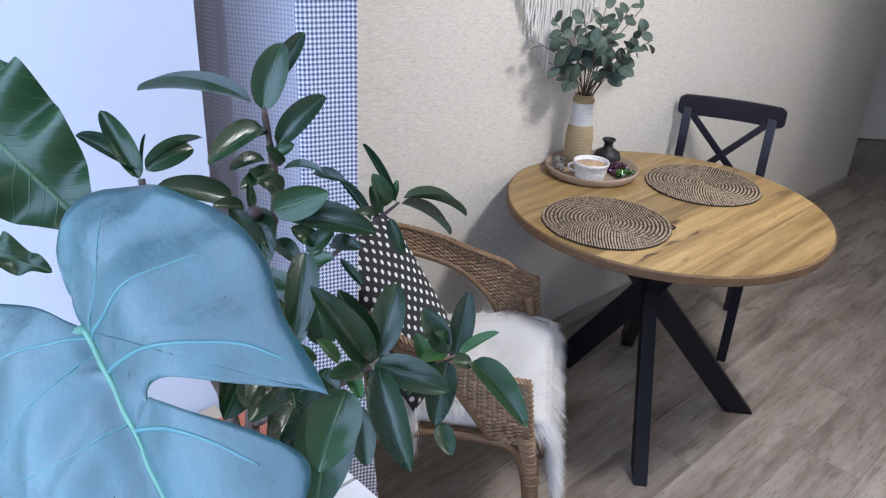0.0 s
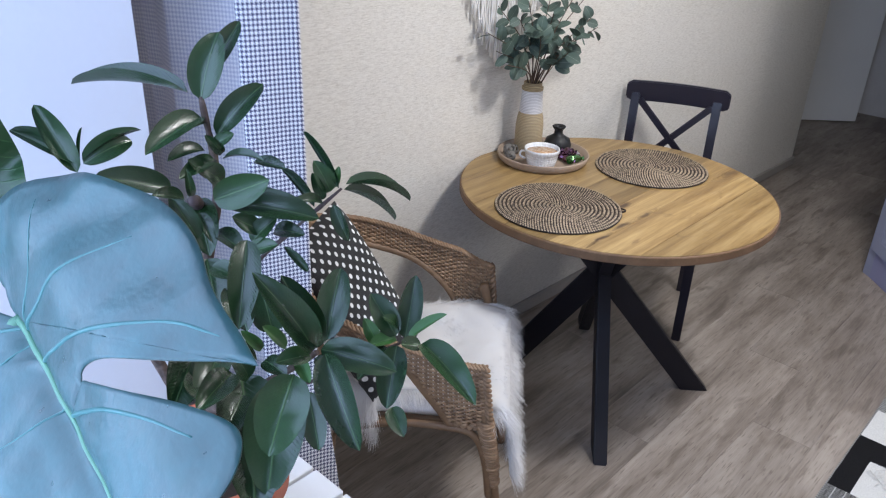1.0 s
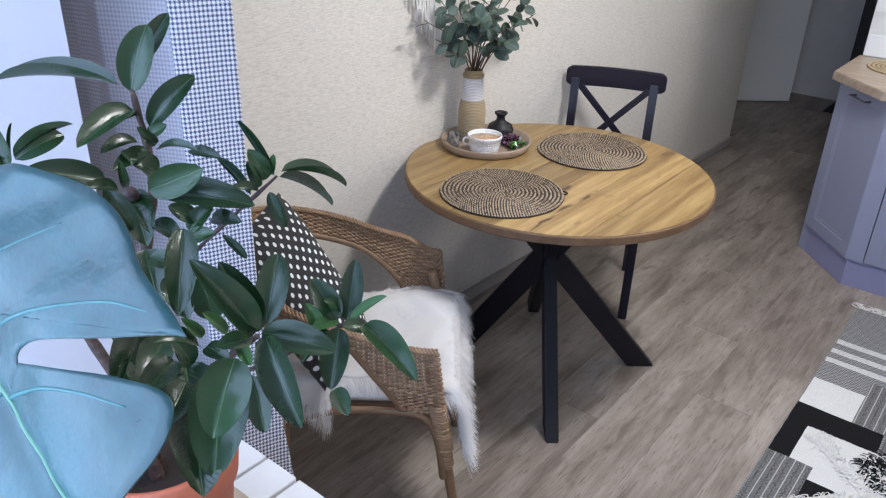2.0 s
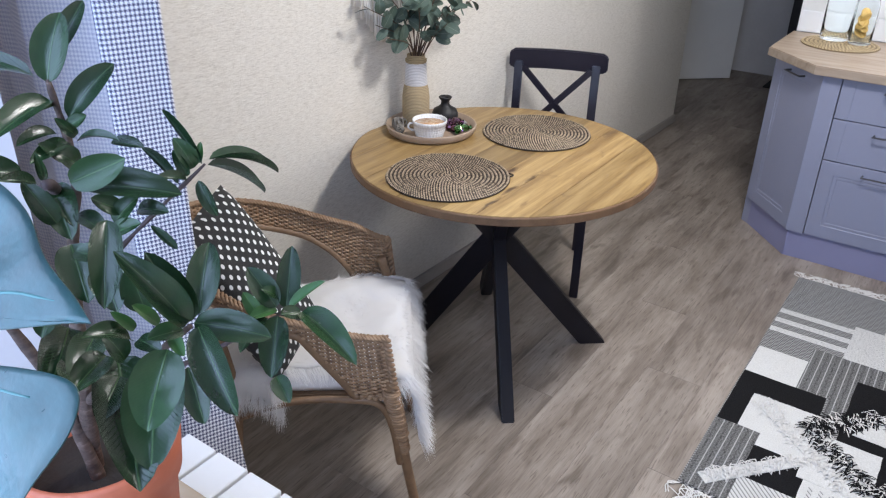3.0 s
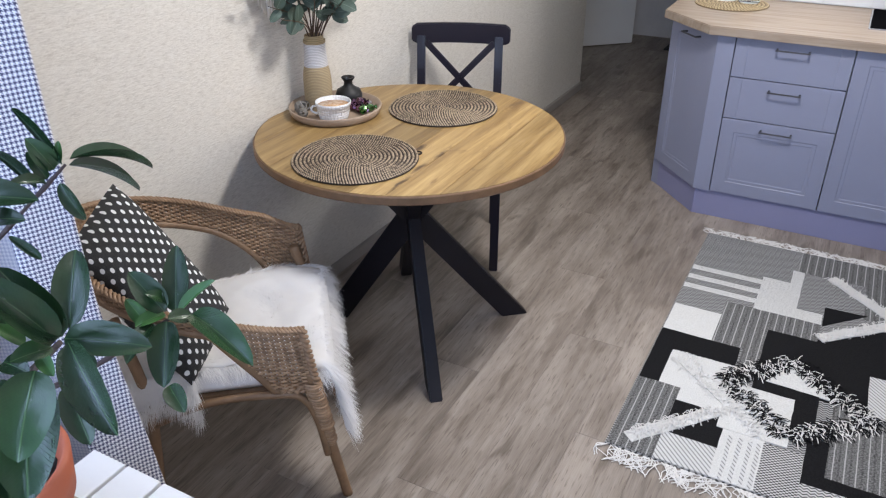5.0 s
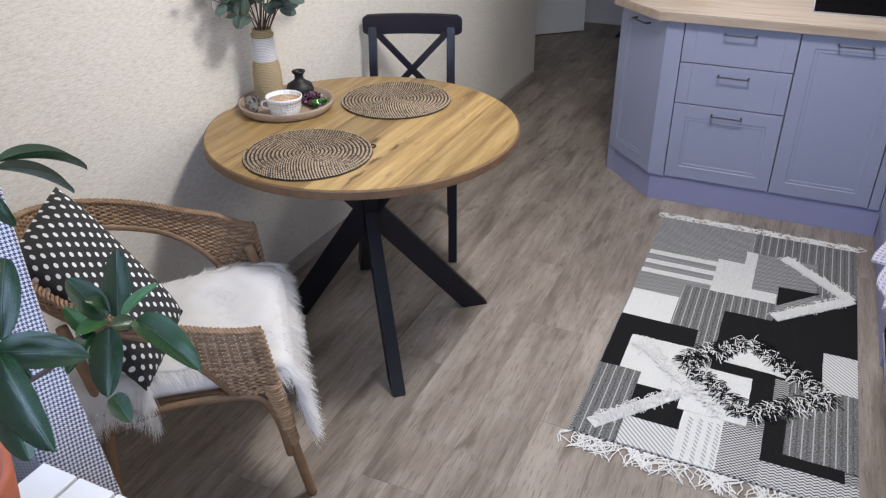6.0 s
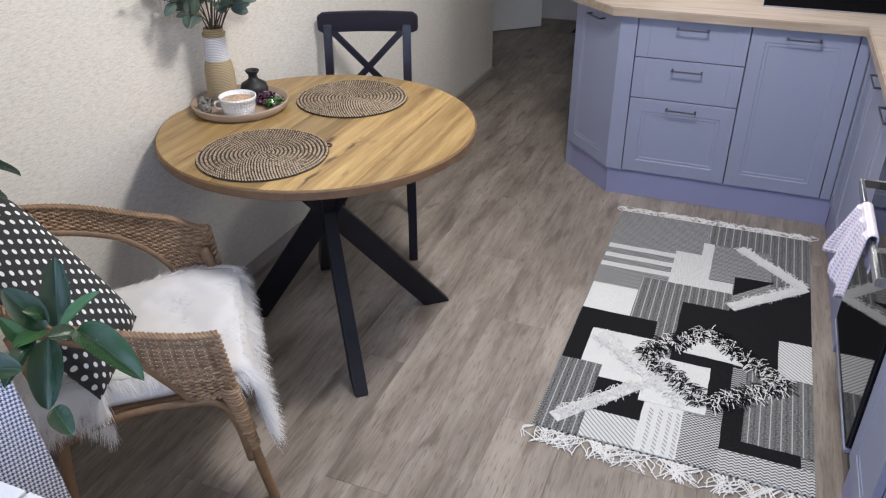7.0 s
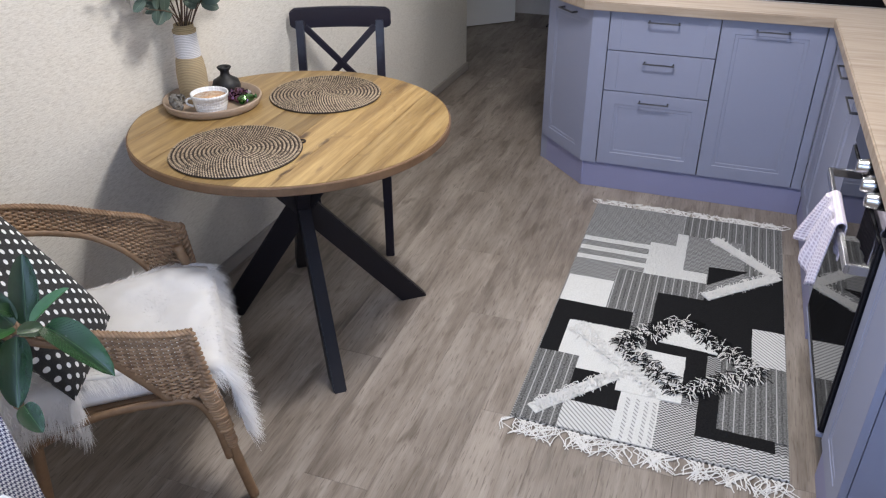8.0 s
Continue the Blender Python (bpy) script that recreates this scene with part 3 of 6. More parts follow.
def bent_bar(points, w, t):
    """A rectangular bar along a curve in the x-z plane, w across y and t thick."""
    pts = bezier(points, 6)
    bm = bmesh.new()
    prev = None
    for i, p in enumerate(pts):
        d = (pts[min(i + 1, len(pts) - 1)] - pts[max(i - 1, 0)]).normalized()
        f = Vector((d.z, 0, -d.x)).normalized()
        q = [bm.verts.new(p + Vector((0, a * w / 2, 0)) + f * (b * t / 2)) for a, b in ((-1, -1), (1, -1), (1, 1), (-1, 1))]
        if prev:
            for k in range(4):
                bm.faces.new((prev[k], prev[(k + 1) % 4], q[(k + 1) % 4], q[k]))
        else:
            bm.faces.new(q[::-1])
        prev = q
    bm.faces.new(prev)
    bmesh.ops.recalc_face_normals(bm, faces=bm.faces)
    bmesh.ops.bevel(bm, geom=[e for e in bm.edges if e.calc_face_angle(0) > 0.6], offset=0.003, segments=2, affect="EDGES")
    return bm


for s in (-1, 1):
    part("rear_leg", bent_bar([(-0.005, s * 0.158 - 0.006, 0), (0.03, s * 0.159 - 0.006, 0.25), (0.035, s * 0.160 - 0.006, 0.45), (0.0, s * 0.160 - 0.006, 0.70), (-0.022, s * 0.160 - 0.006, 0.845)], 0.034, 0.026), CHAIR_BLACK, chair, smooth=False)
    part("front_leg", slat((0.414, s * 0.175, 0), (0.40, s * 0.175, 0.43), 0.034, 0.034), CHAIR_BLACK, chair, smooth=False)
    part("cross_slat", slat((0.020, -s * 0.142 - 0.006, 0.533), (-0.016, s * 0.142 - 0.006, 0.822), 0.026, 0.014), CHAIR_BLACK, chair, smooth=False)
part("lower_back_rail", slat((0.028, -0.155, 0.515), (0.028, 0.145, 0.515), 0.035, 0.018), CHAIR_BLACK, chair, smooth=False)
bm = bmesh.new()
box(bm, (0.015, -0.205, 0.43), (0.43, 0.205, 0.455), 0.008)
part("seat", bm, CHAIR_BLACK, chair, smooth=False)
bm = bmesh.new()
n = 20
prev = None
for k in range(n + 1):
    y = -0.203 + 0.406 * k / n
    x = -0.026 - 0.018 * (1 - (y / 0.203) ** 2)
    e = 1 - max(0, abs(y) - 0.185) / 0.018 * 0.30
    q = [bm.verts.new((x + dx, y - 0.003, 0.8505 + dz * e + 0.003 * (1 - (y / 0.203) ** 2))) for dx, dz in ((-0.011, -0.039), (0.011, -0.039), (0.011, 0.042), (-0.011, 0.042))]
    if prev:
        for i in range(4):
            bm.faces.new((prev[i], prev[(i + 1) % 4], q[(i + 1) % 4], q[i]))
    else:
        bm.faces.new(q[::-1])
    prev = q
bm.faces.new(prev)
bmesh.ops.recalc_face_normals(bm, faces=bm.faces)
bmesh.ops.bevel(bm, geom=[e for e in bm.edges if e.calc_length() < 0.09 and len(e.link_faces) == 2 and e.calc_face_angle(0) > 0.6 or abs(e.verts[0].co.z - e.verts[1].co.z) < 0.004 and e.calc_face_angle(0) > 0.6], offset=0.004, segments=2, affect="EDGES")
part("top_rail", bm, CHAIR_BLACK, chair, smooth=False)

# ---- on the table ----
for mx, my, sd in ((0.446, 0.856, 1), (0.462, 1.372, 2)):
    pm = thing("placemat", "round coiled seagrass placemat on the oak table", "placemat", (mx, my, TZ + 0.001), 40 * sd, "placemats on the table")
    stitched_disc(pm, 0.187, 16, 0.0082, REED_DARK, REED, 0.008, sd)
    if sd == 1:
        bm = bmesh.new()
        sweep(bm, [(0.184 + 0.014 * math.sin(a * math.pi / 6), 0.012 * math.cos(a * math.pi / 6), 0.003) for a in range(0, 7)], 0.0025, 6)
        part("hanging_loop", bm, REED_DARK, pm)
TRAY_M = plain("pressed_wood", (0.36, 0.27, 0.20), 0.55, amount=0.3, scale=20, fine=160)
tray = thing("round_tray", "round beige wooden tray against the wall", "tray", (0.160, 1.165, TZ + 0.001))
bm = bmesh.new()
lathe(bm, [(0, 0), (0.142, 0), (0.150, 0.006), (0.157, 0.026), (0.156, 0.029), (0.151, 0.029), (0.146, 0.010), (0.138, 0.006), (0, 0.006)], 64)
part("dish", bm, TRAY_M, tray)
TRZ = TZ + 0.007


def cord_material(name, c):
    k = Mat(name, rough=0.75)
    w = k.node("TexWave", Vector=k.coords(), Scale=62.0, Distortion=2.0, Detail=3.0)
    w.wave_type, w.bands_direction = "BANDS", "Z"
    k.set("Base Color", k.ramp(w.outputs["Fac"], [(0.1, tuple(0.62 * v for v in c)), (0.7, c)]))
    k.bump(w.outputs["Fac"], 0.6, 0.002)
    return k.m


vase = thing("vase", "jute-wrapped vase with a white cord band", "vase", (0.088, 1.172, TRZ))
bm = bmesh.new()
lathe(bm, [(0, 0), (0.043, 0), (0.046, 0.006), (0.0475, 0.06), (0.0475, 0.10), (0.044, 0.130), (0.039, 0.148)], 40)
part("jute_wrap", bm, cord_material("jute", (0.46, 0.355, 0.21)), vase, "tan jute winding")
bm = bmesh.new()
lathe(bm, [(0.0395, 0.146), (0.040, 0.15), (0.037, 0.185), (0.0355, 0.217), (0.035, 0.221)], 40)
part("white_band", bm, cord_material("white_cord", (0.78, 0.77, 0.78)), vase, "white cord winding")
bm = bmesh.new()
lathe(bm, [(0.034, 0.22), (0.0365, 0.224), (0.0365, 0.232), (0.031, 0.236), (0.031, 0.246), (0.029, 0.248), (0.025, 0.246), (0.024, 0.20), (0, 0.20)], 40)
part("neck", bm, cord_material("jute_neck", (0.44, 0.33, 0.18)), vase)

bottle = thing("small_bottle", "small round black bottle with a flared lip", "bottle", (0.150, 1.262, TRZ))
bm = bmesh.new()
lathe(bm, [(0, 0), (0.036, 0), (0.045, 0.012), (0.047, 0.028), (0.041, 0.046), (0.022, 0.057), (0.0155, 0.064), (0.0145, 0.076), (0.022, 0.086), (0.0235, 0.090), (0.021, 0.092), (0.012, 0.086), (0.011, 0.07), (0, 0.07)], 40)
part("body", bm, Mat("black_ceramic", (0.008, 0.008, 0.009), 0.55).m, bottle)

CUP = Mat("white_ceramic", (0.80, 0.80, 0.80), 0.2)
_v = CUP.node("TexVoronoi", Vector=CUP.coords(), Scale=115.0)
_v.inputs["Randomness"].default_value = 0.25
CUP.bump(_v.outputs["Distance"], 0.9, 0.004)
cup = thing("cup", "white dimpled ceramic cup of milky coffee", "cup", (0.218, 1.075, TRZ), 0)
bm = bmesh.new()
lathe(bm, [(0, 0), (0.036, 0), (0.040, 0.004), (0.047, 0.018), (0.0525, 0.038), (0.0545, 0.058), (0.0575, 0.060), (0.0580, 0.070), (0.0570, 0.0715), (0.0545, 0.070), (0.0505, 0.042), (0.042, 0.018), (0, 0.012)], 48)
part("bowl", bm, CUP.m, cup)
bm = bmesh.new()
sweep(bm, bezier([(-0.045, -0.029, 0.056), (-0.056, -0.038, 0.054), (-0.058, -0.040, 0.040), (-0.044, -0.029, 0.030)], 6), 0.0036, 8)
part("cup_handle", bm, CUP.m, cup)
bm = bmesh.new()
lathe(bm, [(0, 0.058), (0.0525, 0.058), (0.0522, 0.057), (0, 0.056)], 40)
ck = Mat("coffee", rough=0.25)
ck.set("Base Color", ck.ramp(ck.noise(45, ck.coords(), 5, 0.6, 1.5), [(0.35, (0.42, 0.20, 0.07)), (0.6, (0.72, 0.50, 0.30))]))
part("coffee", bm, ck.m, cup, "milky brown coffee")

TWIG = plain("grey_twig", (0.20, 0.185, 0.165), 0.8, amount=0.4)
rnd = random.Random(4)
for bx, by, br in ((0.075, 1.087, 0.023), (0.105, 1.057, 0.017), (0.068, 1.125, 0.016)):
    ball = thing("twig_ball", "small grey ball of woven twigs in the tray", "ornament", (bx, by, TRZ + br), 0, "twig balls in the tray")
    bm = bmesh.new()
    for k in range(14):
        m = Euler((rnd.uniform(0, 6.28), rnd.uniform(0, 6.28), rnd.uniform(0, 6.28))).to_matrix()
        sweep(bm, [m @ Vector((br * 0.93 * math.cos(a * math.pi / 9), br * 0.93 * math.sin(a * math.pi / 9), 0)) for a in range(19)], 0.0017, 5, False)
    part("twigs", bm, TWIG, ball)
foil = [(0.24, 0.12, 0.20), (0.16, 0.34, 0.14), (0.16, 0.10, 0.11), (0.62, 0.60, 0.64), (0.20, 0.11, 0.18)]
FOILS = [Mat("foil", c, 0.18, 1.0).m for c in foil]
for k, (cx, cy, cz) in enumerate(((0.245, 1.19, 0), (0.262, 1.215, 0), (0.225, 1.222, 0), (0.243, 1.238, 0.002), (0.236, 1.207, 0.02), (0.205, 1.205, 0), (0.258, 1.185, 0.004))):
    candy = thing("wrapped_sweet", "shiny foil-wrapped sweet in the tray", "sweet", (cx, cy, TRZ + cz), 50 * k, "sweets in the tray")
    bm = bmesh.new()
    bmesh.ops.create_icosphere(bm, subdivisions=2, radius=0.0155)
    for v in bm.verts:
        q = noise.noise(v.co * 160 + Vector((k, 0, 0)))
        v.co = Vector((v.co.x * 1.25, v.co.y, v.co.z * 0.85 + 0.011)) * (1 + 0.22 * q)
    for s in (-1, 1):
        bmesh.ops.create_cone(bm, segments=8, radius1=0.009, radius2=0.002, depth=0.012, matrix=pose(s * 0.02, 0, 0.011, 0, -90 * s, 0))
    lo = min(v.co.z for v in bm.verts)
    for v in bm.verts:
        v.co.z -= lo
    part("wrapper", bm, FOILS[k % 5], candy, smooth=False)

# eucalyptus in the vase
def leaf_sheet(name, length=1.0, arch=0.15, fold=0.18, power=0.75, nx=12, ny=6, tipped=0.0, wave=0.0, pointed=0.0):
    """A leaf of unit length and unit width along x, folded at the midrib, arched over its length."""
    verts, faces = [], []
    for i in range(nx + 1):
        t = i / nx
        w = 0.5 * (math.sin(math.pi * t ** power) ** (0.52 + 0.5 * pointed)) * (1 - tipped * max(0, t - 0.6))
        w = max(w, 0.012)
        for j in range(ny + 1):
            s = j / ny * 2 - 1
            z = arch * 4 * t * (1 - t) + fold * (0.45 * abs(s) + 0.55 * s * s) * w * 0.9 + wave * math.sin(t * 22) * abs(s) * w
            verts.append((t, s * w, z))
    for i in range(nx):
        for j in range(ny):
            a = i * (ny + 1) + j
            faces.append((a, a + ny + 1, a + ny + 2, a + 1))
    me = bpy.data.meshes.new(name)
    me.from_pydata(verts, [], faces)
    return finish(me, True)


def leaf_material(name, top, rib, rough=0.28, veins=9.0, vein_mix=0.35):
    k = Mat(name, top, rough, spec=0.55)
    sep = k.node("SeparateXYZ", Vector=k.coords())
    ay = k.math("ABSOLUTE", sep.outputs[1])
    mid = k.ramp(ay, [(0.006, (0.8, 0.8, 0.8)), (0.022, (0, 0, 0))])
    w = k.math("FRACT", k.math("MULTIPLY", k.math("SUBTRACT", sep.outputs[0], k.math("MULTIPLY", ay, 0.55)), veins))
    vein = k.ramp(w, [(0.0, (vein_mix,) * 3), (0.07, (0, 0, 0)), (0.93, (0, 0, 0)), (1.0, (vein_mix,) * 3)])
    rnd = k.node("ObjectInfo").outputs["Random"]
    n = k.noise(5, k.coords(), 4)
    dark = tuple(0.6 * c for c in top)
    c = k.mix(k.math("MULTIPLY_ADD", rnd, 0.5, k.math("MULTIPLY", n, 0.6)), dark, tuple(min(1, 1.5 * c) for c in top))
    c = k.mix(vein, c, rib)
    c = k.mix(mid, c, rib)
    k.set("Base Color", c)
    k.set("Roughness", k.math("MULTIPLY_ADD", n, 0.2, rough - 0.11))
    k.bump(k.math("ADD", k.math("MULTIPLY", n, 0.3), k.math("ADD", k.math("MULTIPLY", vein, 1.6), mid)), 0.22, 0.01)
    return k.m


def place_leaf(me, base, tip, width, material, parent, face=(0, 0, 1), name="leaf"):
    base, tip = Vector(base), Vector(tip)
    x = tip - base
    L = x.length
    x.normalize()
    f = Vector(face)
    z = (f - x * f.dot(x))
    z = z.normalized() if z.length > 1e-3 else x.orthogonal().normalized()
    y = z.cross(x)
    m = Matrix((x, y, z)).transposed().to_4x4()
    m.translation = base
    ob = new(name, me)
    ob.parent = parent
    ob.matrix_parent_inverse = parent.matrix_world.inverted()
    ob.matrix_basis = m @ Matrix.Diagonal((L, width, L, 1))
    return ob


EUC_M = leaf_material("eucalyptus_leaf", (0.055, 0.088, 0.068), (0.19, 0.24, 0.185), 0.6, 6, 0.12)
EUC_STEM = plain("eucalyptus_stem", (0.09, 0.055, 0.035), 0.7)
euc = thing("eucalyptus_spray", "spray of grey-green eucalyptus standing in the vase", "plant", (0.088, 1.172, TRZ + 0.21))
EL = [leaf_sheet("round_leaf", 1, a, 0.12, 0.85, 8, 4) for a in (0.05, 0.14, -0.06)]
for e in EL:
    e.materials.append(EUC_M)
rnd = random.Random(21)
for k, (dx, dy, dz) in enumerate(((0.03, 0.20, 0.27), (0.06, 0.25, 0.17), (0.06, 0.09, 0.29), (0.03, 0.0, 0.29), (0.02, -0.10, 0.28), (0.08, -0.11, 0.21), (0.12, 0.05, 0.18), (0.05, 0.14, 0.14), (-0.02, -0.20, 0.27), (-0.01, -0.26, 0.20), (0.0, -0.22, 0.14), (0.03, -0.20, 0.10), (0.02, -0.14, 0.23), (0.11, 0.12, 0.22), (0.13, -0.02, 0.13), (0.06, -0.02, 0.24))):
    o = euc.location
    a = o + Vector((rnd.uniform(-0.012, 0.012), rnd.uniform(-0.012, 0.012), 0.0))
    e = o + Vector((dx + 0.01, dy, dz + 0.03))
    mid = a.lerp(e, 0.5) + Vector((0.0, -dy * 0.18, 0.02))
    pts = bezier([a, mid, e], 8)
    bm = bmesh.new()
    sweep(bm, [p - o for p in pts], [0.0024 - 0.0012 * i / len(pts) for i in range(len(pts))], 5)
    part("stem", bm, EUC_STEM, euc)
    for i in range(6, len(pts)):
        for s in ((-1, 1) if i % 2 else (rnd.choice((-1, 1)),)):
            if rnd.random() < 0.56:
                continue
            d = (pts[i] - pts[i - 1]).normalized()
            side = d.cross(Vector((rnd.uniform(0.2, 1), rnd.uniform(-0.8, 0.3), rnd.uniform(-0.3, 0.3)))).normalized() * s
            L = rnd.uniform(0.042, 0.066) * (1.15 - 0.35 * i / len(pts))
            tip = pts[i] + (side * 0.9 + d * rnd.uniform(0.1, 0.7) + Vector((0, 0, rnd.uniform(-0.3, 0.3)))).normalized() * L
            if tip.x < wall_x(tip.y) + 0.012 or pts[i].x < 0.012:
                continue
            place_leaf(rnd.choice(EL), pts[i], tip, L * rnd.uniform(0.55, 0.75), EUC_M, euc, (rnd.uniform(0, 1), rnd.uniform(-1, 0.4), rnd.uniform(0.2, 1)))

# macrame on the wall
mac = thing("macrame_hanging", "white cotton macrame hanging on the wall", "wall hanging", (wall_x(1.11) + 0.012, 1.11, 1.75))
COTTON = plain("cotton_cord", (0.82, 0.79, 0.75), 0.9, amount=0.25, fine=500, bump=0.4)
bm = bmesh.new()
sweep(bm, [(0.008, -0.26, 0), (0.008, 0.27, 0)], 0.009, 12)
part("dowel", bm, plain("pale_dowel", (0.42, 0.30, 0.18), 0.6), mac)
rnd = random.Random(6)
N = 44
for k in range(N):
    y = -0.215 + 0.43 * k / (N - 1)
    edge = abs(y) / 0.215
    low = -0.70 + 0.27 * edge ** 1.6 + rnd.uniform(-0.012, 0.012)
    x0 = rnd.uniform(0.0, 0.006)
    pts = [(x0, y, 0.0)]
    for q in range(1, 15):
        z = low * q / 14
        pts.append((x0 + rnd.uniform(-0.001, 0.0015), y + 0.004 * math.sin(q * 2.2 + k * math.pi) * (1 if edge > 0.55 else 0.35) + rnd.uniform(-0.0015, 0.0015), z))
    bm = bmesh.new()
    sweep(bm, pts, 0.0034, 6)
    if edge > 0.5 or k % 4 == 0:
        for q in range(5, 15, 2):
            bmesh.ops.create_icosphere(bm, subdivisions=1, radius=0.0052, matrix=Matrix.Translation(pts[q]))
    part("cord", bm, COTTON, mac)

# ---- rug ----
RX, RY, RW, RL = 1.275, 0.865, 0.79, 1.495
rug = thing("rug", "black, white and grey woven cotton rug with fringes", "rug", (RX, RY, 0))


def weave(name, a, b, scale, kind):
    """A flat weave of two yarns: ribs, stripes, zigzag or plain."""
    k = Mat(name, rough=0.95, spec=0.08)
    co = k.coords()
    sep = k.node("SeparateXYZ", Vector=co)
    x, y = sep.outputs[0], sep.outputs[1]
    if kind == "stripe":
        s = k.math("FRACT", k.math("ADD", k.math("MULTIPLY", x, 33.0), k.math("MULTIPLY", k.noise(90, co, 2), 0.07)))
        f = k.ramp(s, [(0.0, (1.0,) * 3), (0.10, (1.0,) * 3), (0.13, (0.14,) * 3), (0.46, (0.14,) * 3), (0.48, (0.0,) * 3), (0.62, (0.0,) * 3), (0.64, (0.14,) * 3), (0.98, (0.14,) * 3)])
        fleck = k.noise(2.0, k.node("Mapping", Vector=co, Scale=(80, 150, 1)).outputs[0], 3, 0.6)
        f = k.mix(0.34, f, k.ramp(fleck, [(0.44, (0.0,) * 3), (0.58, (0.9,) * 3)]))
    elif kind == "zigzag":
        z = k.math("PINGPONG", k.math("MULTIPLY", x, 105.0), 1.0)
        f = k.ramp(k.math("FRACT", k.math("ADD", k.math("MULTIPLY", y, scale), k.math("MULTIPLY", z, 0.6))), [(0.35, (0.05,) * 3), (0.55, (0.95,) * 3)])
    elif kind == "twill":
        f = k.ramp(k.math("FRACT", k.math("MULTIPLY", k.math("ADD", x, k.math("MULTIPLY", y, 1.0)), scale)), [(0.18, (0.25,) * 3), (0.4, (1.0,) * 3)])
    elif kind == "check":
        px = k.math("LESS_THAN", k.math("FRACT", k.math("MULTIPLY", x, scale)), 0.5)
        py = k.math("LESS_THAN", k.math("FRACT", k.math("MULTIPLY", y, scale * 1.3)), 0.5)
        f = k.math("ABSOLUTE", k.math("SUBTRACT", px, py))
    elif kind == "flecked":
        fleck = k.noise(2.0, k.node("Mapping", Vector=co, Scale=(70, 260, 1)).outputs[0], 3, 0.6)
        f = k.ramp(fleck, [(0.34, (0.0,) * 3), (0.50, (1.0,) * 3)])
    else:
        f = k.ramp(k.noise(240, co, 3), [(0.3, (0.0,) * 3), (0.7, (1.0,) * 3)])
    n = k.noise(30, co, 4)
    col = k.mix(f, a, b)
    col = k.mix(k.math("MULTIPLY", n, 0.25), col, tuple(0.6 * c for c in b))
    k.set("Base Color", col)
    thread = k.math("ADD", k.math("PINGPONG", k.math("MULTIPLY", y, 420.0), 1.0), k.math("MULTIPLY", k.noise(300, co, 2), 0.8))
    k.bump(thread, 0.6, 0.0015)
    return k.m


INK, CHALK = (0.008, 0.008, 0.009), (0.66, 0.66, 0.65)
YARN_BLACK = weave("black_yarn", INK, (0.018, 0.018, 0.019), 1, "plain")
YARN_WHITE = weave("white_yarn", (0.60, 0.60, 0.58), (0.78, 0.78, 0.76), 1, "plain")
YARN_STRIPE = weave("striped_yarn", INK, (0.54, 0.54, 0.53), 260, "stripe")
YARN_FINE = weave("grey_fine_yarn", (0.008, 0.008, 0.009), (0.42, 0.42, 0.415), 92, "zigzag")
YARN_TWILL = weave("pale_twill_yarn", (0.07, 0.07, 0.07), CHALK, 60, "twill")
YARN_FLECK = weave("flecked_white_yarn", (0.20, 0.20, 0.20), (0.70, 0.70, 0.68), 1, "flecked")
YARN_CHECK = weave("checked_yarn", INK, (0.62, 0.62, 0.61), 68, "check")
YARN_ZIG = weave("zigzag_yarn", INK, CHALK, 88, "zigzag")
part("ground_weave", boxes(((0, 0, 0), (RW, RL, 0.006)), bevel=0.002), YARN_FINE, rug, smooth=False)
level = [0.006]


def patch(material, *ring):
    """A woven field of the rug: two corners, or the points of its outline."""
    if len(ring) == 2:
        (x0, y0), (x1, y1) = ring
        ring = ((x0, y0), (x1, y0), (x1, y1), (x0, y1))
    level[0] += 0.00012
    bm = bmesh.new()
    pts = []
    for p, q in zip(ring, ring[1:] + ring[:1]):
        steps = max(1, int(math.dist(p, q) / 0.03))
        for s in range(steps):
            t = s / steps
            x, y = p[0] + (q[0] - p[0]) * t, p[1] + (q[1] - p[1]) * t
            pts.append((min(RW - 0.003, max(0.003, x + random.uniform(-0.0012, 0.0012))), min(RL - 0.003, max(0.003, y + random.uniform(-0.0012, 0.0012)))))
    lo = [bm.verts.new((x, y, 0.004)) for x, y in pts]
    hi = [bm.verts.new((x, y, level[0])) for x, y in pts]
    bm.faces.new(hi)
    for k in range(len(pts)):
        j = (k + 1) % len(pts)
        bm.faces.new((lo[k], lo[j], hi[j], hi[k]))
    part("patch", bm, material, rug, smooth=False)


patch(YARN_STRIPE, (0.394, 1.30), (0.79, 1.495))
patch(YARN_STRIPE, (0.64, 1.06), (0.79, 1.31))
patch(YARN_FINE, (0.42, 1.03), (0.645, 1.318))
for y0 in (1.148, 1.068, 0.992):
    patch(YARN_FLECK, (0.004, y0), (0.277, y0 + 0.034))
patch(YARN_FLECK, (0.275, 1.02), (0.42, 1.21))
patch(YARN_FLECK, (0.376, 1.20), (0.42, 1.317))
patch(YARN_FLECK, (0.275, 0.95), (0.51, 1.025))
patch(YARN_WHITE, (0.006, 0.664), (0.178, 0.855))
patch(YARN_STRIPE, (0.178, 0.83), (0.51, 0.952))
patch(YARN_STRIPE, (0.178, 0.668), (0.346, 0.832))
patch(YARN_STRIPE, (0.283, 0.55), (0.346, 0.67))
patch(YARN_BLACK, (0.345, 0.50), (0.79, 0.832))
patch(YARN_BLACK, (0.508, 0.83), (0.79, 0.83), (0.79, 1.09), (0.745, 1.09), (0.515, 0.87))
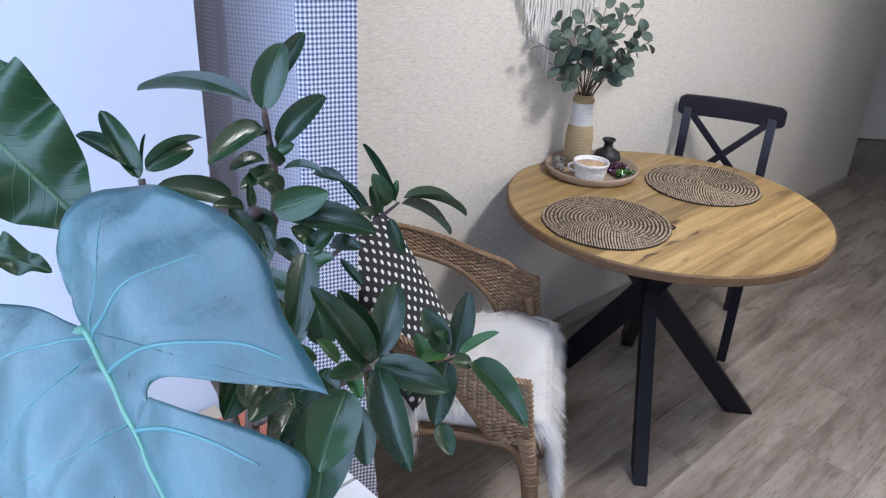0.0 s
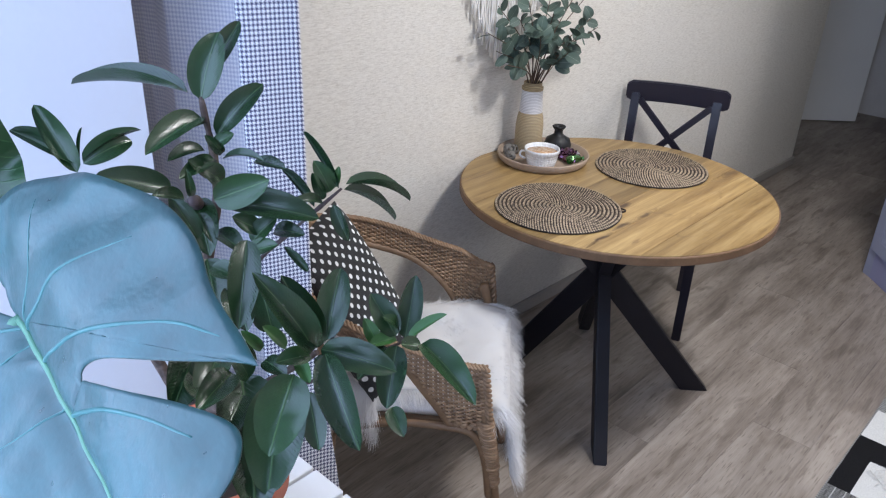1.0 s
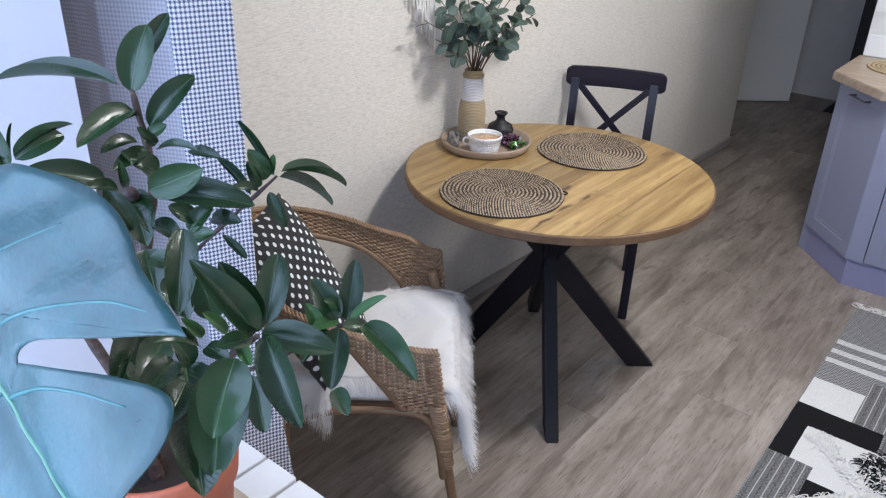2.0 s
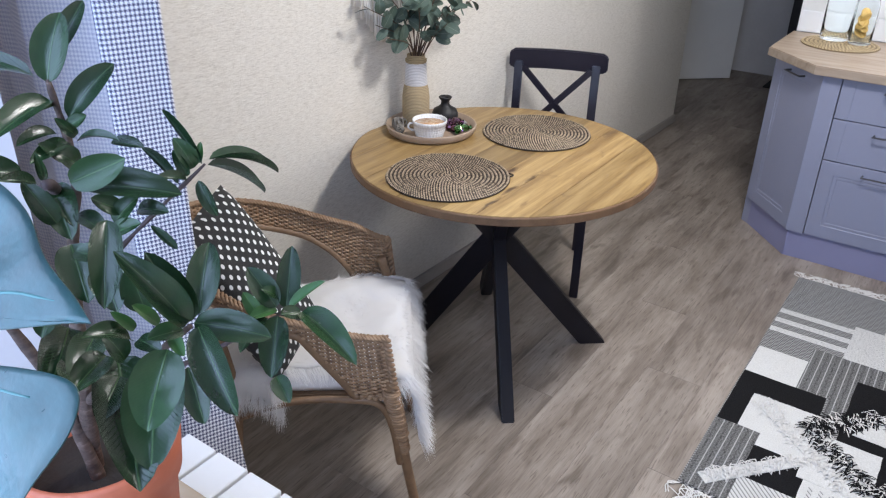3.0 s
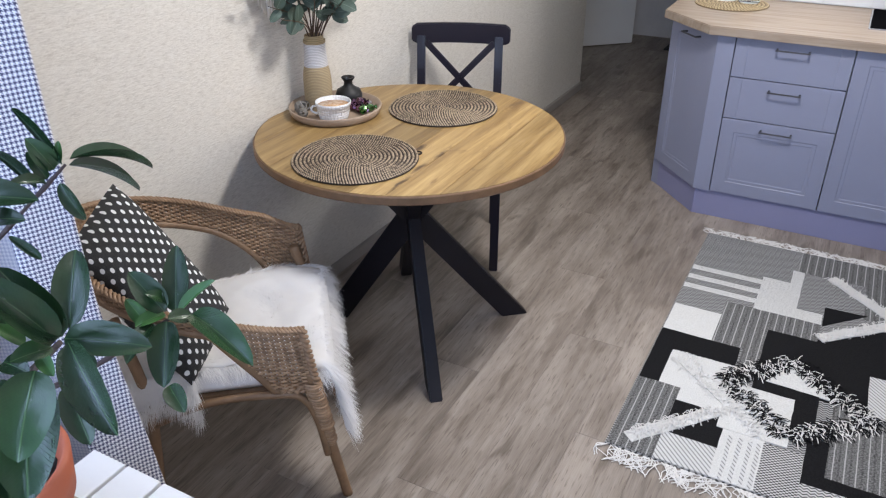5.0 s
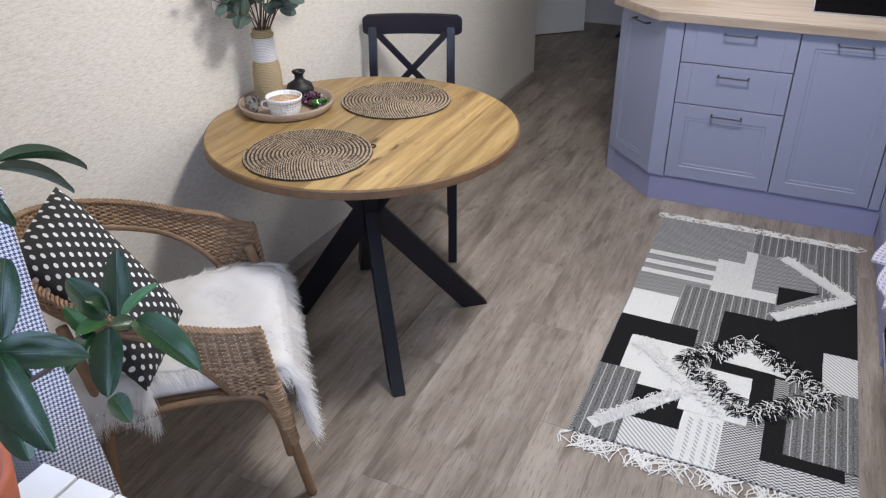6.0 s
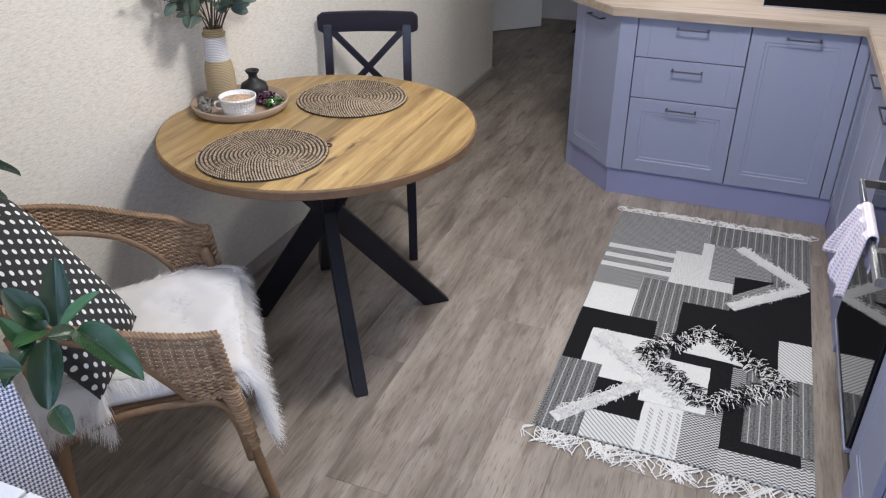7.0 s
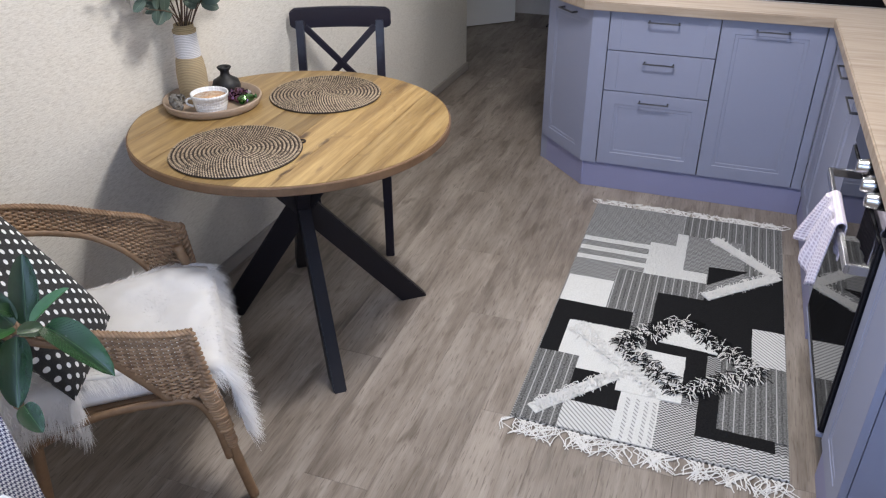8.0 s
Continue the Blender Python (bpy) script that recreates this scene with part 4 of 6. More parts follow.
patch(YARN_BLACK, (0.514, 0.945), (0.66, 1.09), (0.514, 1.08))
patch(YARN_BLACK, (0.005, 0.558), (0.277, 0.668))
patch(YARN_BLACK, (0.005, 0.352), (0.078, 0.56))
patch(YARN_WHITE, (0.07, 0.288), (0.284, 0.552))
patch(YARN_STRIPE, (0.005, 0.004), (0.142, 0.354))
patch(YARN_BLACK, (0.14, 0.127), (0.302, 0.29))
patch(YARN_TWILL, (0.14, 0.004), (0.302, 0.128))
patch(YARN_WHITE, (0.30, 0.004), (0.422, 0.224))
for x0 in (0.322, 0.35, 0.378, 0.402):
    patch(YARN_TWILL, (x0, 0.006), (x0 + 0.012, 0.20))
patch(YARN_CHECK, (0.42, 0.004), (0.532, 0.212))
patch(YARN_ZIG, (0.53, 0.004), (0.788, 0.096))
patch(YARN_STRIPE, (0.588, 0.144), (0.788, 0.50))
patch(YARN_BLACK, (0.531, 0.095), (0.59, 0.30))
patch(YARN_BLACK, (0.588, 0.095), (0.752, 0.146))
patch(YARN_TWILL, (0.682, 0.494), (0.787, 0.702))
patch(YARN_WHITE, (0.28, 0.222), (0.482, 0.462))
patch(YARN_BLACK, (0.478, 0.28), (0.545, 0.50))
patch(YARN_BLACK, (0.345, 0.46), (0.545, 0.515))
patch(YARN_WHITE, (0.382, 0.519), (0.585, 0.507), (0.45, 0.64))


def band(material, a, b, w):
    """A slanting woven band under the loose pile."""
    d = Vector((b[0] - a[0], b[1] - a[1])).normalized() * (w / 2)
    patch(material, (a[0] - d.y, a[1] + d.x), (a[0] + d.y, a[1] - d.x), (b[0] + d.y, b[1] - d.x), (b[0] - d.y, b[1] + d.x))


for a, b in (((0.055, 0.050), (0.29, 0.315)), ((0.520, 1.318), (0.768, 1.083)), ((0.770, 1.088), (0.512, 0.853)), ((0.10, 0.52), (0.42, 0.24))):
    band(YARN_WHITE, a, b, 0.046)


def strands(name, seeds, material, parent, width, segs=3, label=""):
    """Tapered yarn ends; seeds: (root, direction, length, bend)."""
    verts, faces = [], []
    for p, d, L, bend in seeds:
        d = d.normalized()
        side = d.cross(Vector((random.uniform(-1, 1), random.uniform(-1, 1), random.uniform(-1, 1)))).normalized()
        base = len(verts)
        for i in range(segs + 1):
            t = i / segs
            c = p + d * (L * t) + bend * (L * t * t)
            w = width * (1 - 0.75 * t) / 2
            verts += [c - side * w, c + side * w]
        for i in range(segs):
            a = base + 2 * i
            faces.append((a, a + 1, a + 3, a + 2))
    return raw(name, verts, faces, material, parent, label, True, "stuff")


def yarn_ends(ends, material, name, r=0.0016, label=""):
    verts, faces = [], []
    for pts in ends:
        base = len(verts)
        for i, p in enumerate(pts):
            q = Vector(pts[min(i + 1, len(pts) - 1)]) - Vector(pts[max(i - 1, 0)])
            s = Vector((-q.y, q.x, 0)).normalized() if q.xy.length > 1e-6 else Vector((1, 0, 0))
            p = Vector(p)
            verts += [p - s * r, p + Vector((0, 0, r * 1.2)), p + s * r]
        for i in range(len(pts) - 1):
            a = base + 3 * i
            faces += [(a, a + 1, a + 4, a + 3), (a + 1, a + 2, a + 5, a + 4)]
    return raw(name, verts, faces, material, rug, label, True, "stuff")


FRINGE = plain("fringe_cotton", (0.70, 0.685, 0.66), 0.9, amount=0.2, fine=300)
rnd = random.Random(9)
for y0, s, L in ((0.0, -1, 0.075), (RL, 1, 0.052)):
    ends = []
    for k in range(58):
        x = 0.006 + (RW - 0.012) * k / 57 + rnd.uniform(-0.004, 0.004)
        lean = rnd.uniform(-0.8, 0.8) + 0.35 * math.sin(k * 0.5)
        for j in range(3):
            ll, ln = L * rnd.uniform(0.7, 1.15), lean + rnd.uniform(-0.35, 0.35)
            curl, wave = rnd.uniform(-0.025, 0.025), rnd.uniform(0.002, 0.007)
            ends.append([(x + 0.002 * j + ln * ll * t + curl * math.sin(t * 4) + wave * math.sin(t * 8.5 + 3 * j), y0 + s * ll * t * (1 - 0.15 * abs(ln)), 0.003 + 0.006 * math.sin(t * 3.1) * rnd.uniform(0.2, 1)) for t in (0, 0.12, 0.25, 0.38, 0.5, 0.62, 0.75, 0.88, 1)])
    yarn_ends(ends, FRINGE, "fringe", 0.0016, "cream knotted cotton fringe")


def shag(points, material, name, count, length, spread, seed, label=""):
    """Loose pile along a line of the rug."""
    r = random.Random(seed)
    segs = [(Vector((*a, 0)), Vector((*b, 0))) for a, b in zip(points, points[1:])]
    total = sum((b - a).length for a, b in segs)
    ends = []
    for a, b in segs:
        d = (b - a).normalized()
        s = Vector((-d.y, d.x, 0))
        for _ in range(int(count * (b - a).length / total)):
            p = a.lerp(b, r.random()) + s * r.uniform(-spread, spread)
            v = (s * r.choice((-1, 1)) * r.uniform(0.4, 1) + d * r.uniform(-0.9, 0.9)).normalized() * length * r.uniform(0.5, 1.1)
            ends.append([(p.x + v.x * t, p.y + v.y * t, 0.009 + 0.010 * math.sin(math.pi * min(1, t * 1.1)) * r.uniform(0.5, 1.2)) for t in (0, 0.3, 0.6, 1)])
    yarn_ends(ends, material, name, 0.0016, label)


for sd, m, cnt in ((1, YARN_BLACK, 900), (2, FRINGE, 460)):
    shag([(0.261, 0.464), (0.449, 0.666), (0.705, 0.454), (0.483, 0.272), (0.261, 0.464)], m, "diamond_tufting", cnt, 0.046, 0.017, sd, "shaggy black and white pile diamond")
shag([(0.066, 0.066), (0.273, 0.30)], FRINGE, "white_tufting", 320, 0.022, 0.02, 3)
shag([(0.523, 1.314), (0.765, 1.085), (0.512, 0.855)], FRINGE, "white_tufting", 520, 0.022, 0.02, 4)
shag([(0.10, 0.52), (0.42, 0.24)], FRINGE, "white_tufting", 260, 0.026, 0.03, 5)

# ---- wicker armchair ----
arm = thing("wicker_armchair", "brown rattan wicker armchair with a low round back", "armchair", (0.345, 0.315, 0), 38.5)


def wicker_material(name, pale, dark):
    k = Mat(name, rough=0.5)
    co = k.coords()
    n = k.noise(40, co, 5, 0.6)
    f = k.noise(220, co, 3)
    rnd = k.node("NewGeometry").outputs["Random Per Island"]
    c = k.ramp(k.math("ADD", k.math("MULTIPLY", n, 0.6), k.math("MULTIPLY", rnd, 0.4)), [(0.25, dark), (0.7, pale)])
    k.set("Base Color", c)
    k.bump(f, 0.3, 0.001)
    return k.m


CANE = wicker_material("cane", (0.45, 0.290, 0.170), (0.155, 0.088, 0.047))
POLE = wicker_material("rattan_pole", (0.27, 0.165, 0.092), (0.14, 0.08, 0.042))
CANE_BACK = plain("cane_shade", (0.24, 0.138, 0.072), 0.7, amount=0.4)
SIDE, RAD = 0.27, 0.243
LEN = 2 * SIDE + math.pi * RAD


def u_path(s):
    """Plan of the arms and back: straight sides and a round back. s: metres from the one arm's front."""
    if s < SIDE:
        return Vector((0.25 - s, -RAD, 0)), Vector((0, -1, 0))
    if s > LEN - SIDE:
        return Vector((0.25 - (LEN - s), RAD, 0)), Vector((0, 1, 0))
    a = (s - SIDE) / RAD
    return Vector((0.25 - SIDE - RAD * math.sin(a), -RAD * math.cos(a), 0)), Vector((-math.sin(a), -math.cos(a), 0))


def ease(t):
    t = max(0.0, min(1.0, t))
    return t * t * (3 - 2 * t)


def top_z(s):
    return 0.602 + 0.190 * ease(min(s, LEN - s) / 0.72) + 0.035 * s / LEN * ease(min(s, LEN - s) / 0.12)


def low_z(s):
    e = min(s, LEN - s)
    band = 0.04 + 0.034 * ease((s - 0.35) / 0.3)
    if e < 0.105:
        return 0.418
    t = min(1, (e - 0.105) / (0.115 if s < LEN / 2 else 0.17))
    return 0.418 + (top_z(s) - band - 0.418) * (t ** 0.75 if s < LEN / 2 else math.sqrt(1 - (1 - t) ** 2))


def shell(s, z, out=0.0):
    p, n = u_path(s)
    lean = 0.10 * (z - 0.42)
    rake = (-0.013 + 0.11 * (0.60 - z)) * (1 - ease(min(s, LEN - s) / 0.2))
    return Vector((p.x + rake, p.y, z)) + n * (lean + out)


bm = bmesh.new()
ROW = 0.0058
rows = int((0.82 - 0.41) / ROW)
step = 0.0062
for k in range(rows):
    run = []
    for i in range(int(LEN / step) + 1):
        s = min(LEN, i * step)
        z = top_z(s) - 0.010 - k * ROW
        if z > low_z(s) + 0.004:
            run.append(shell(s, z, 0.0044 * math.sin(math.pi * i / 2 + math.pi * (k % 2) + 0.8)))
        if (z <= low_z(s) + 0.004 or i == int(LEN / step)) and len(run) > 2:
            sweep(bm, run, 0.0036, 5, True)
            run = []
        elif z <= low_z(s) + 0.004:
            run = []
part("weave", bm, CANE, arm, "woven brown cane back and arms", kind="stuff")
bm = bmesh.new()
for i in range(0, int(LEN / 0.0124)):
    s = 0.006 + i * 0.0124
    if top_z(s) - low_z(s) > 0.03:
        sweep(bm, [shell(s, low_z(s)), shell(s, (low_z(s) + top_z(s)) / 2), shell(s, top_z(s) - 0.008)], 0.0036, 5)
part("stake", bm, CANE_BACK, arm, kind="stuff")
for ph in (0, 1, 2):
    bm = bmesh.new()
    pts = []
    for i in range(int(LEN / 0.006) + 1):
        s = min(LEN, i * 0.006)
        a = s / 0.028 * 2 * math.pi + ph * 2 * math.pi / 3
        pts.append(shell(s, top_z(s) + 0.0045 * math.sin(a), 0.009 * math.cos(a)))
    sweep(bm, pts, 0.0040, 6)
    part("rim_braid", bm, CANE, arm, "braided cane rim")
bm = bmesh.new()
sweep(bm, [shell(s, low_z(s)) for s in [0.09 + (LEN - 0.18) * i / 90 for i in range(91)]], 0.0095, 8)
part("arch_pole", bm, POLE, arm, "bent rattan pole under the back")
for s in (-1, 1):
    end = 0.004 if s < 0 else LEN - 0.004
    for ph in (0, 1):
        bm = bmesh.new()
        pts = []
        for i in range(60):
            z = top_z(end) - (top_z(end) - 0.42) * i / 59
            a = i / 59 * 6 * 2 * math.pi + ph * math.pi
            pts.append(shell(end, z, 0.008 * math.cos(a)) + Vector((0.006 * math.sin(a), 0, 0)))
        sweep(bm, pts, 0.0056, 6)
        part("edge_braid", bm, CANE, arm, "braided cane edge")
    path = bezier([(0.215, s * 0.228, 0.555), (0.243, s * 0.240, 0.42), (0.272, s * 0.226, 0.22), (0.304, s * 0.202, 0.0)], 10)
    bm = bmesh.new()
    sweep(bm, path, 0.0135, 10)
    part("front_leg", bm, POLE, arm)
    bm = bmesh.new()
    coil = []
    turns, n = 25, 10
    for i in range(turns * n):
        t = 9 + i / (turns * n) * 11
        j = int(t)
        p = Vector(path[j]).lerp(Vector(path[j + 1]), t - j)
        a = i * 2 * math.pi / n
        r = 0.0155 + (0.004 if t < 17 else 0.0) + 0.0012 * math.sin(t * 5.3)
        coil.append(p + Vector((r * math.cos(a), r * math.sin(a), 0)))
    sweep(bm, coil, 0.0046, 5)
    part("leg_binding", bm, CANE, arm, "cane wrapping")
    bm = bmesh.new()
    sweep(bm, bezier([(-0.185, s * 0.205, 0.0), (-0.16, s * 0.205, 0.25), (-0.15, s * 0.21, 0.42), (-0.185, s * 0.20, 0.64)], 8), 0.0135, 10)
    part("rear_leg", bm, POLE, arm)
    bm = bmesh.new()
    sweep(bm, bezier([(0.262, s * 0.238, 0.19), (0.246, s * 0.245, 0.31), (0.215, s * 0.246, 0.388), (0.15, s * 0.242, 0.405), (0.0, s * 0.236, 0.40), (-0.15, s * 0.21, 0.33)], 8), 0.0095, 8)
    part("side_brace", bm, POLE, arm)
    bm = bmesh.new()
    for k in range(4):
        n = 18
        x0, x1 = 0.242, 0.142 + 0.012 * k
        sweep(bm, [(x0 + (x1 - x0) * i / n, s * (0.244 + 0.0032 * math.sin(math.pi * i / 2 + k * math.pi)), 0.420 - 0.0062 * k + 0.010 * math.sin(math.pi * i / n) * k / 4) for i in range(n + 1)], 0.0038, 5)
    part("side_apron", bm, CANE, arm, kind="stuff")
bm = bmesh.new()
for k in range(6):
    z = 0.405 - 0.0085 * k
    n = 50
    sweep(bm, [(0.258 + 0.003 * math.sin(math.pi * i / 2 + k * math.pi), -0.225 + 0.45 * i / n, z) for i in range(n + 1)], 0.0041, 5)
part("front_apron", bm, CANE, arm, kind="stuff")
part("seat_frame", boxes(((-0.22, -0.222, 0.385), (0.25, 0.222, 0.405)), bevel=0.006), POLE, arm, smooth=False)
cush = thing("seat_cushion", "flat white seat cushion on the armchair", "cushion", (0.345, 0.315, 0.406), 38.5)
part("cover", boxes(((-0.215, -0.216, 0.0), (0.252, 0.216, 0.045)), bevel=0.014), plain("white_cotton", (0.74, 0.73, 0.74), 0.9, amount=0.08, fine=400, bump=0.3), cush)

# sheepskin over seat and front edge
skin = thing("sheepskin", "fluffy white sheepskin draped over the armchair seat", "sheepskin", (0.345, 0.315, 0.0), 38.5)


def drape(a, b):
    """A point of the skin from its flat place: a forward, b to the chair's left."""
    z = 0.468 + 0.014 * noise.noise(Vector((a * 9, b * 9, 0.3))) + 0.007 * noise.noise(Vector((a * 25, b * 25, 2)))
    z += 0.028 * ease((b - 0.08) / 0.10) * ease((a + 0.02) / 0.15) + 0.030 * math.exp(-((a + 0.17) / 0.035) ** 2) * ease((b + 0.05) / 0.1)
    x, y = a, b
    front = 0.262
    if a > front:
        d = a - front
        if d < 0.05:
            q = d / 0.05 * math.pi / 2
            x, z = front + 0.032 * math.sin(q), z - 0.032 * (1 - math.cos(q))
        else:
            x, z = front + 0.032 + 0.15 * (d - 0.05) * (0.5 - b), z - 0.032 - (d - 0.05) * 0.97
    if b < -0.19:
        d = -0.19 - b
        y, z = -0.19 - 0.03 * min(1, d / 0.04), z - max(0, d - 0.02) * 0.95
    return Vector((x, y, z))


def skin_has(a, b):
    front = 0.30 + 0.05 * math.sin(b * 9 + 1.0) + 0.23 * ease((-b - 0.02) / 0.16)
    if a > front or a < -0.235 or b > 0.215:
        return False
    if b < -0.19:
        return (-0.21 < a < -0.03 and b > -0.34 + 0.06 * math.cos((a + 0.12) * 20)) or (a > 0.22 and b > -0.235)
    return True


def fleece():
    k = Mat("white_fleece", rough=0.85)
    n = k.noise(9, k.coords(), 4)
    c = k.ramp(n, [(0.3, (0.92, 0.905, 0.89)), (0.6, (0.96, 0.95, 0.94))])
    k.set("Base Color", c)
    tr = k.node("BsdfTranslucent", Color=c)
    mx = k.node("MixShader", Fac=0.45)
    k.t.links.new(k.b.outputs[0], mx.inputs[1])
    k.t.links.new(tr.outputs[0], mx.inputs[2])
    k.t.links.new(mx.outputs[0], k.t.nodes["Material Output"].inputs[0])
    return k.m


FUR = fleece()
bm = bmesh.new()
na, nb = 64, 48
cells = {}
for i in range(na + 1):
    for j in range(nb + 1):
        a, b = -0.235 + 0.80 * i / na, -0.345 + 0.56 * j / nb
        if skin_has(a, b):
            cells[i, j] = bm.verts.new(drape(a, b))
for (i, j), v in list(cells.items()):
    q = [cells.get(k) for k in ((i, j), (i + 1, j), (i + 1, j + 1), (i, j + 1))]
    if all(q):
        bm.faces.new(q)
bmesh.ops.delete(bm, geom=[v for v in bm.verts if not v.link_faces], context="VERTS")
hide = part("hide", bm, FUR, skin)
sol = hide.modifiers.new("thick", "SOLIDIFY")
sol.thickness, sol.offset = 0.006, 1
rnd = random.Random(12)
random.seed(5)
seeds = []
while len(seeds) < 46000:
    a, b = rnd.uniform(-0.235, 0.565), rnd.uniform(-0.345, 0.215)
    if not skin_has(a, b):
        continue
    p = drape(a, b)
    e = 0.004
    n = (drape(a + e, b) - p).cross(drape(a, b + e) - p).normalized()
    rim = not (skin_has(a + 0.035, b) and skin_has(a - 0.03, b) and skin_has(a, b + 0.03) and skin_has(a, b - 0.03))
    lock = Vector((round(a * 60 + noise.noise(Vector((a * 30, b * 30, 1)))) * 3.7, round(b * 60 + noise.noise(Vector((a * 30, b * 30, 4)))) * 5.3, 0))
    flow = Vector((noise.noise(Vector((a * 7, b * 7, 5))) + 0.5 + 0.7 * noise.noise(lock), noise.noise(Vector((a * 7, b * 7, 9))) + 0.7 * noise.noise(lock + Vector((0.5, 9.2, 3.1))), 0)) * 0.9
    if a > 0.28 or b < -0.2:
        flow = Vector((flow.x * 0.3 + rnd.uniform(-0.5, 0.5), flow.y * 0.4 + rnd.uniform(-0.5, 0.5), -0.8 + rnd.uniform(-0.3, 0.5)))
    if rim:
        flow += Vector((1 if a > 0.2 else (-0.6 if a < -0.18 else 0), 1 if b > 0.17 else (-1 if b < -0.17 else 0), -0.3)) * 0.8
    d = n * (0.35 if rim else 0.15) + flow * 1.1 + Vector((rnd.uniform(-0.2, 0.2), rnd.uniform(-0.2, 0.2), rnd.uniform(-0.1, 0.12)))
    seeds.append((p, d, rnd.uniform(0.014, 0.030) * (2.0 if rim else 1.0) * (0.7 if b < -0.2 and a < 0 else 1.0), Vector((0, 0, -0.35))))
strands("fleece", seeds, FUR, skin, 0.0015)

# polka-dot cushion
def dotted():
    k = Mat("polka_dot_cotton", rough=0.9)
    uv = k.coords("UV")
    sep = k.node("SeparateXYZ", Vector=uv)
    u, v = k.math("MULTIPLY", sep.outputs[0], 13.0), k.math("MULTIPLY", sep.outputs[1], 16.0)
    row = k.math("MODULO", k.math("FLOOR", v), 2.0)
    du = k.math("SUBTRACT", k.math("FRACT", k.math("ADD", u, k.math("MULTIPLY", row, 0.5))), 0.5)
    dv = k.math("MULTIPLY", k.math("SUBTRACT", k.math("FRACT", v), 0.5), 0.7)
    d = k.math("ADD", k.math("MULTIPLY", du, du), k.math("MULTIPLY", dv, dv))
    f = k.ramp(d, [(0.033, (1, 1, 1)), (0.045, (0, 0, 0))])
    n = k.noise(400, k.coords(), 2)
    k.set("Base Color", k.mix(f, k.ramp(n, [(0.3, (0.018, 0.018, 0.018)), (0.7, (0.045, 0.045, 0.044))]), (0.82, 0.82, 0.80)))
    k.bump(n, 0.25, 0.001)
    return k.m


pillow = thing("scatter_cushion", "charcoal cushion with white polka dots on the armchair", "cushion", (0, 0, 0))
pT, pR, pB = Vector((0.200, 0.217, 0.883)), Vector((0.432, 0.290, 0.560)), Vector((0.470, 0.100, 0.466))
pL = pT + pB - pR
e1, e2 = pR - pT, pL - pT
pn = e1.cross(e2).normalized()
if pn.dot(Vector((1, -1, 1))) < 0:
    pn = -pn
for side in (1, -1):
    bm = bmesh.new()
    uvl = bm.loops.layers.uv.new("UVMap")
    n = 26
    g = []
    for i in range(n + 1):
        for j in range(n + 1):
            u, v = i / n, j / n
            a, b = 2 * u - 1, 2 * v - 1
            pin = 1 + 0.02 * (1 - a * a) * (b * b)
            pin2 = 1 + 0.02 * (1 - b * b) * (a * a)
            uu, vv = 0.5 + a * 0.5 * pin2, 0.5 + b * 0.5 * pin
            th = 0.070 * ((1 - a ** 4) * (1 - b ** 4)) ** 0.55 + 0.004 * noise.noise(Vector((a * 3, b * 3, side)))* (1 - a * a) * (1 - b * b)
            g.append((bm.verts.new(pT + e1 * uu + e2 * vv + pn * (side * th)), (u, v)))
    for i in range(n):
        for j in range(n):
            q = [g[i * (n + 1) + j], g[(i + 1) * (n + 1) + j], g[(i + 1) * (n + 1) + j + 1], g[i * (n + 1) + j + 1]]
            f = bm.faces.new([v for v, _ in q])
            for lp, (_, uv) in zip(f.loops, q):
                lp[uvl].uv = uv
    part("cover_front" if side == 1 else "cover_back", bm, DOTS if side == -1 else (DOTS := dotted()), pillow)

# ---- curtain ----
def houndstooth(name, ink, thin):
    k = Mat(name, rough=0.9)
    uv = k.coords("UV", (1 / 0.0068, 1 / 0.0078, 1))
    sep = k.node("SeparateXYZ", Vector=uv)
    x, y = sep.outputs[0], sep.outputs[1]
    warp = k.math("LESS_THAN", k.math("FRACT", x), 0.5)
    weft = k.math("LESS_THAN", k.math("FRACT", y), 0.5)
    tw = k.math("LESS_THAN", k.math("FRACT", k.math("MULTIPLY", k.math("ADD", x, y), 2.0)), 0.5)
    f = k.math("ADD", k.math("MULTIPLY", tw, warp), k.math("MULTIPLY", k.math("SUBTRACT", 1.0, tw), weft))
    n = k.noise(30, k.coords(), 3)
    c = k.mix(f, (0.88, 0.87, 0.88), ink)
    c = k.mix(k.math("MULTIPLY", n, 0.12), c, (0.5, 0.48, 0.46))
    k.bump(k.noise(500, k.coords(), 2), 0.25, 0.001)
    k.set("Base Color", c)
    tr = k.node("BsdfTranslucent", Color=c)
    mx = k.node("MixShader", Fac=thin)
    out = k.t.nodes["Material Output"]
    k.t.links.new(k.b.outputs[0], mx.inputs[1])
    k.t.links.new(tr.outputs[0], mx.inputs[2])
    k.t.links.new(mx.outputs[0], out.inputs[0])
    return k.m


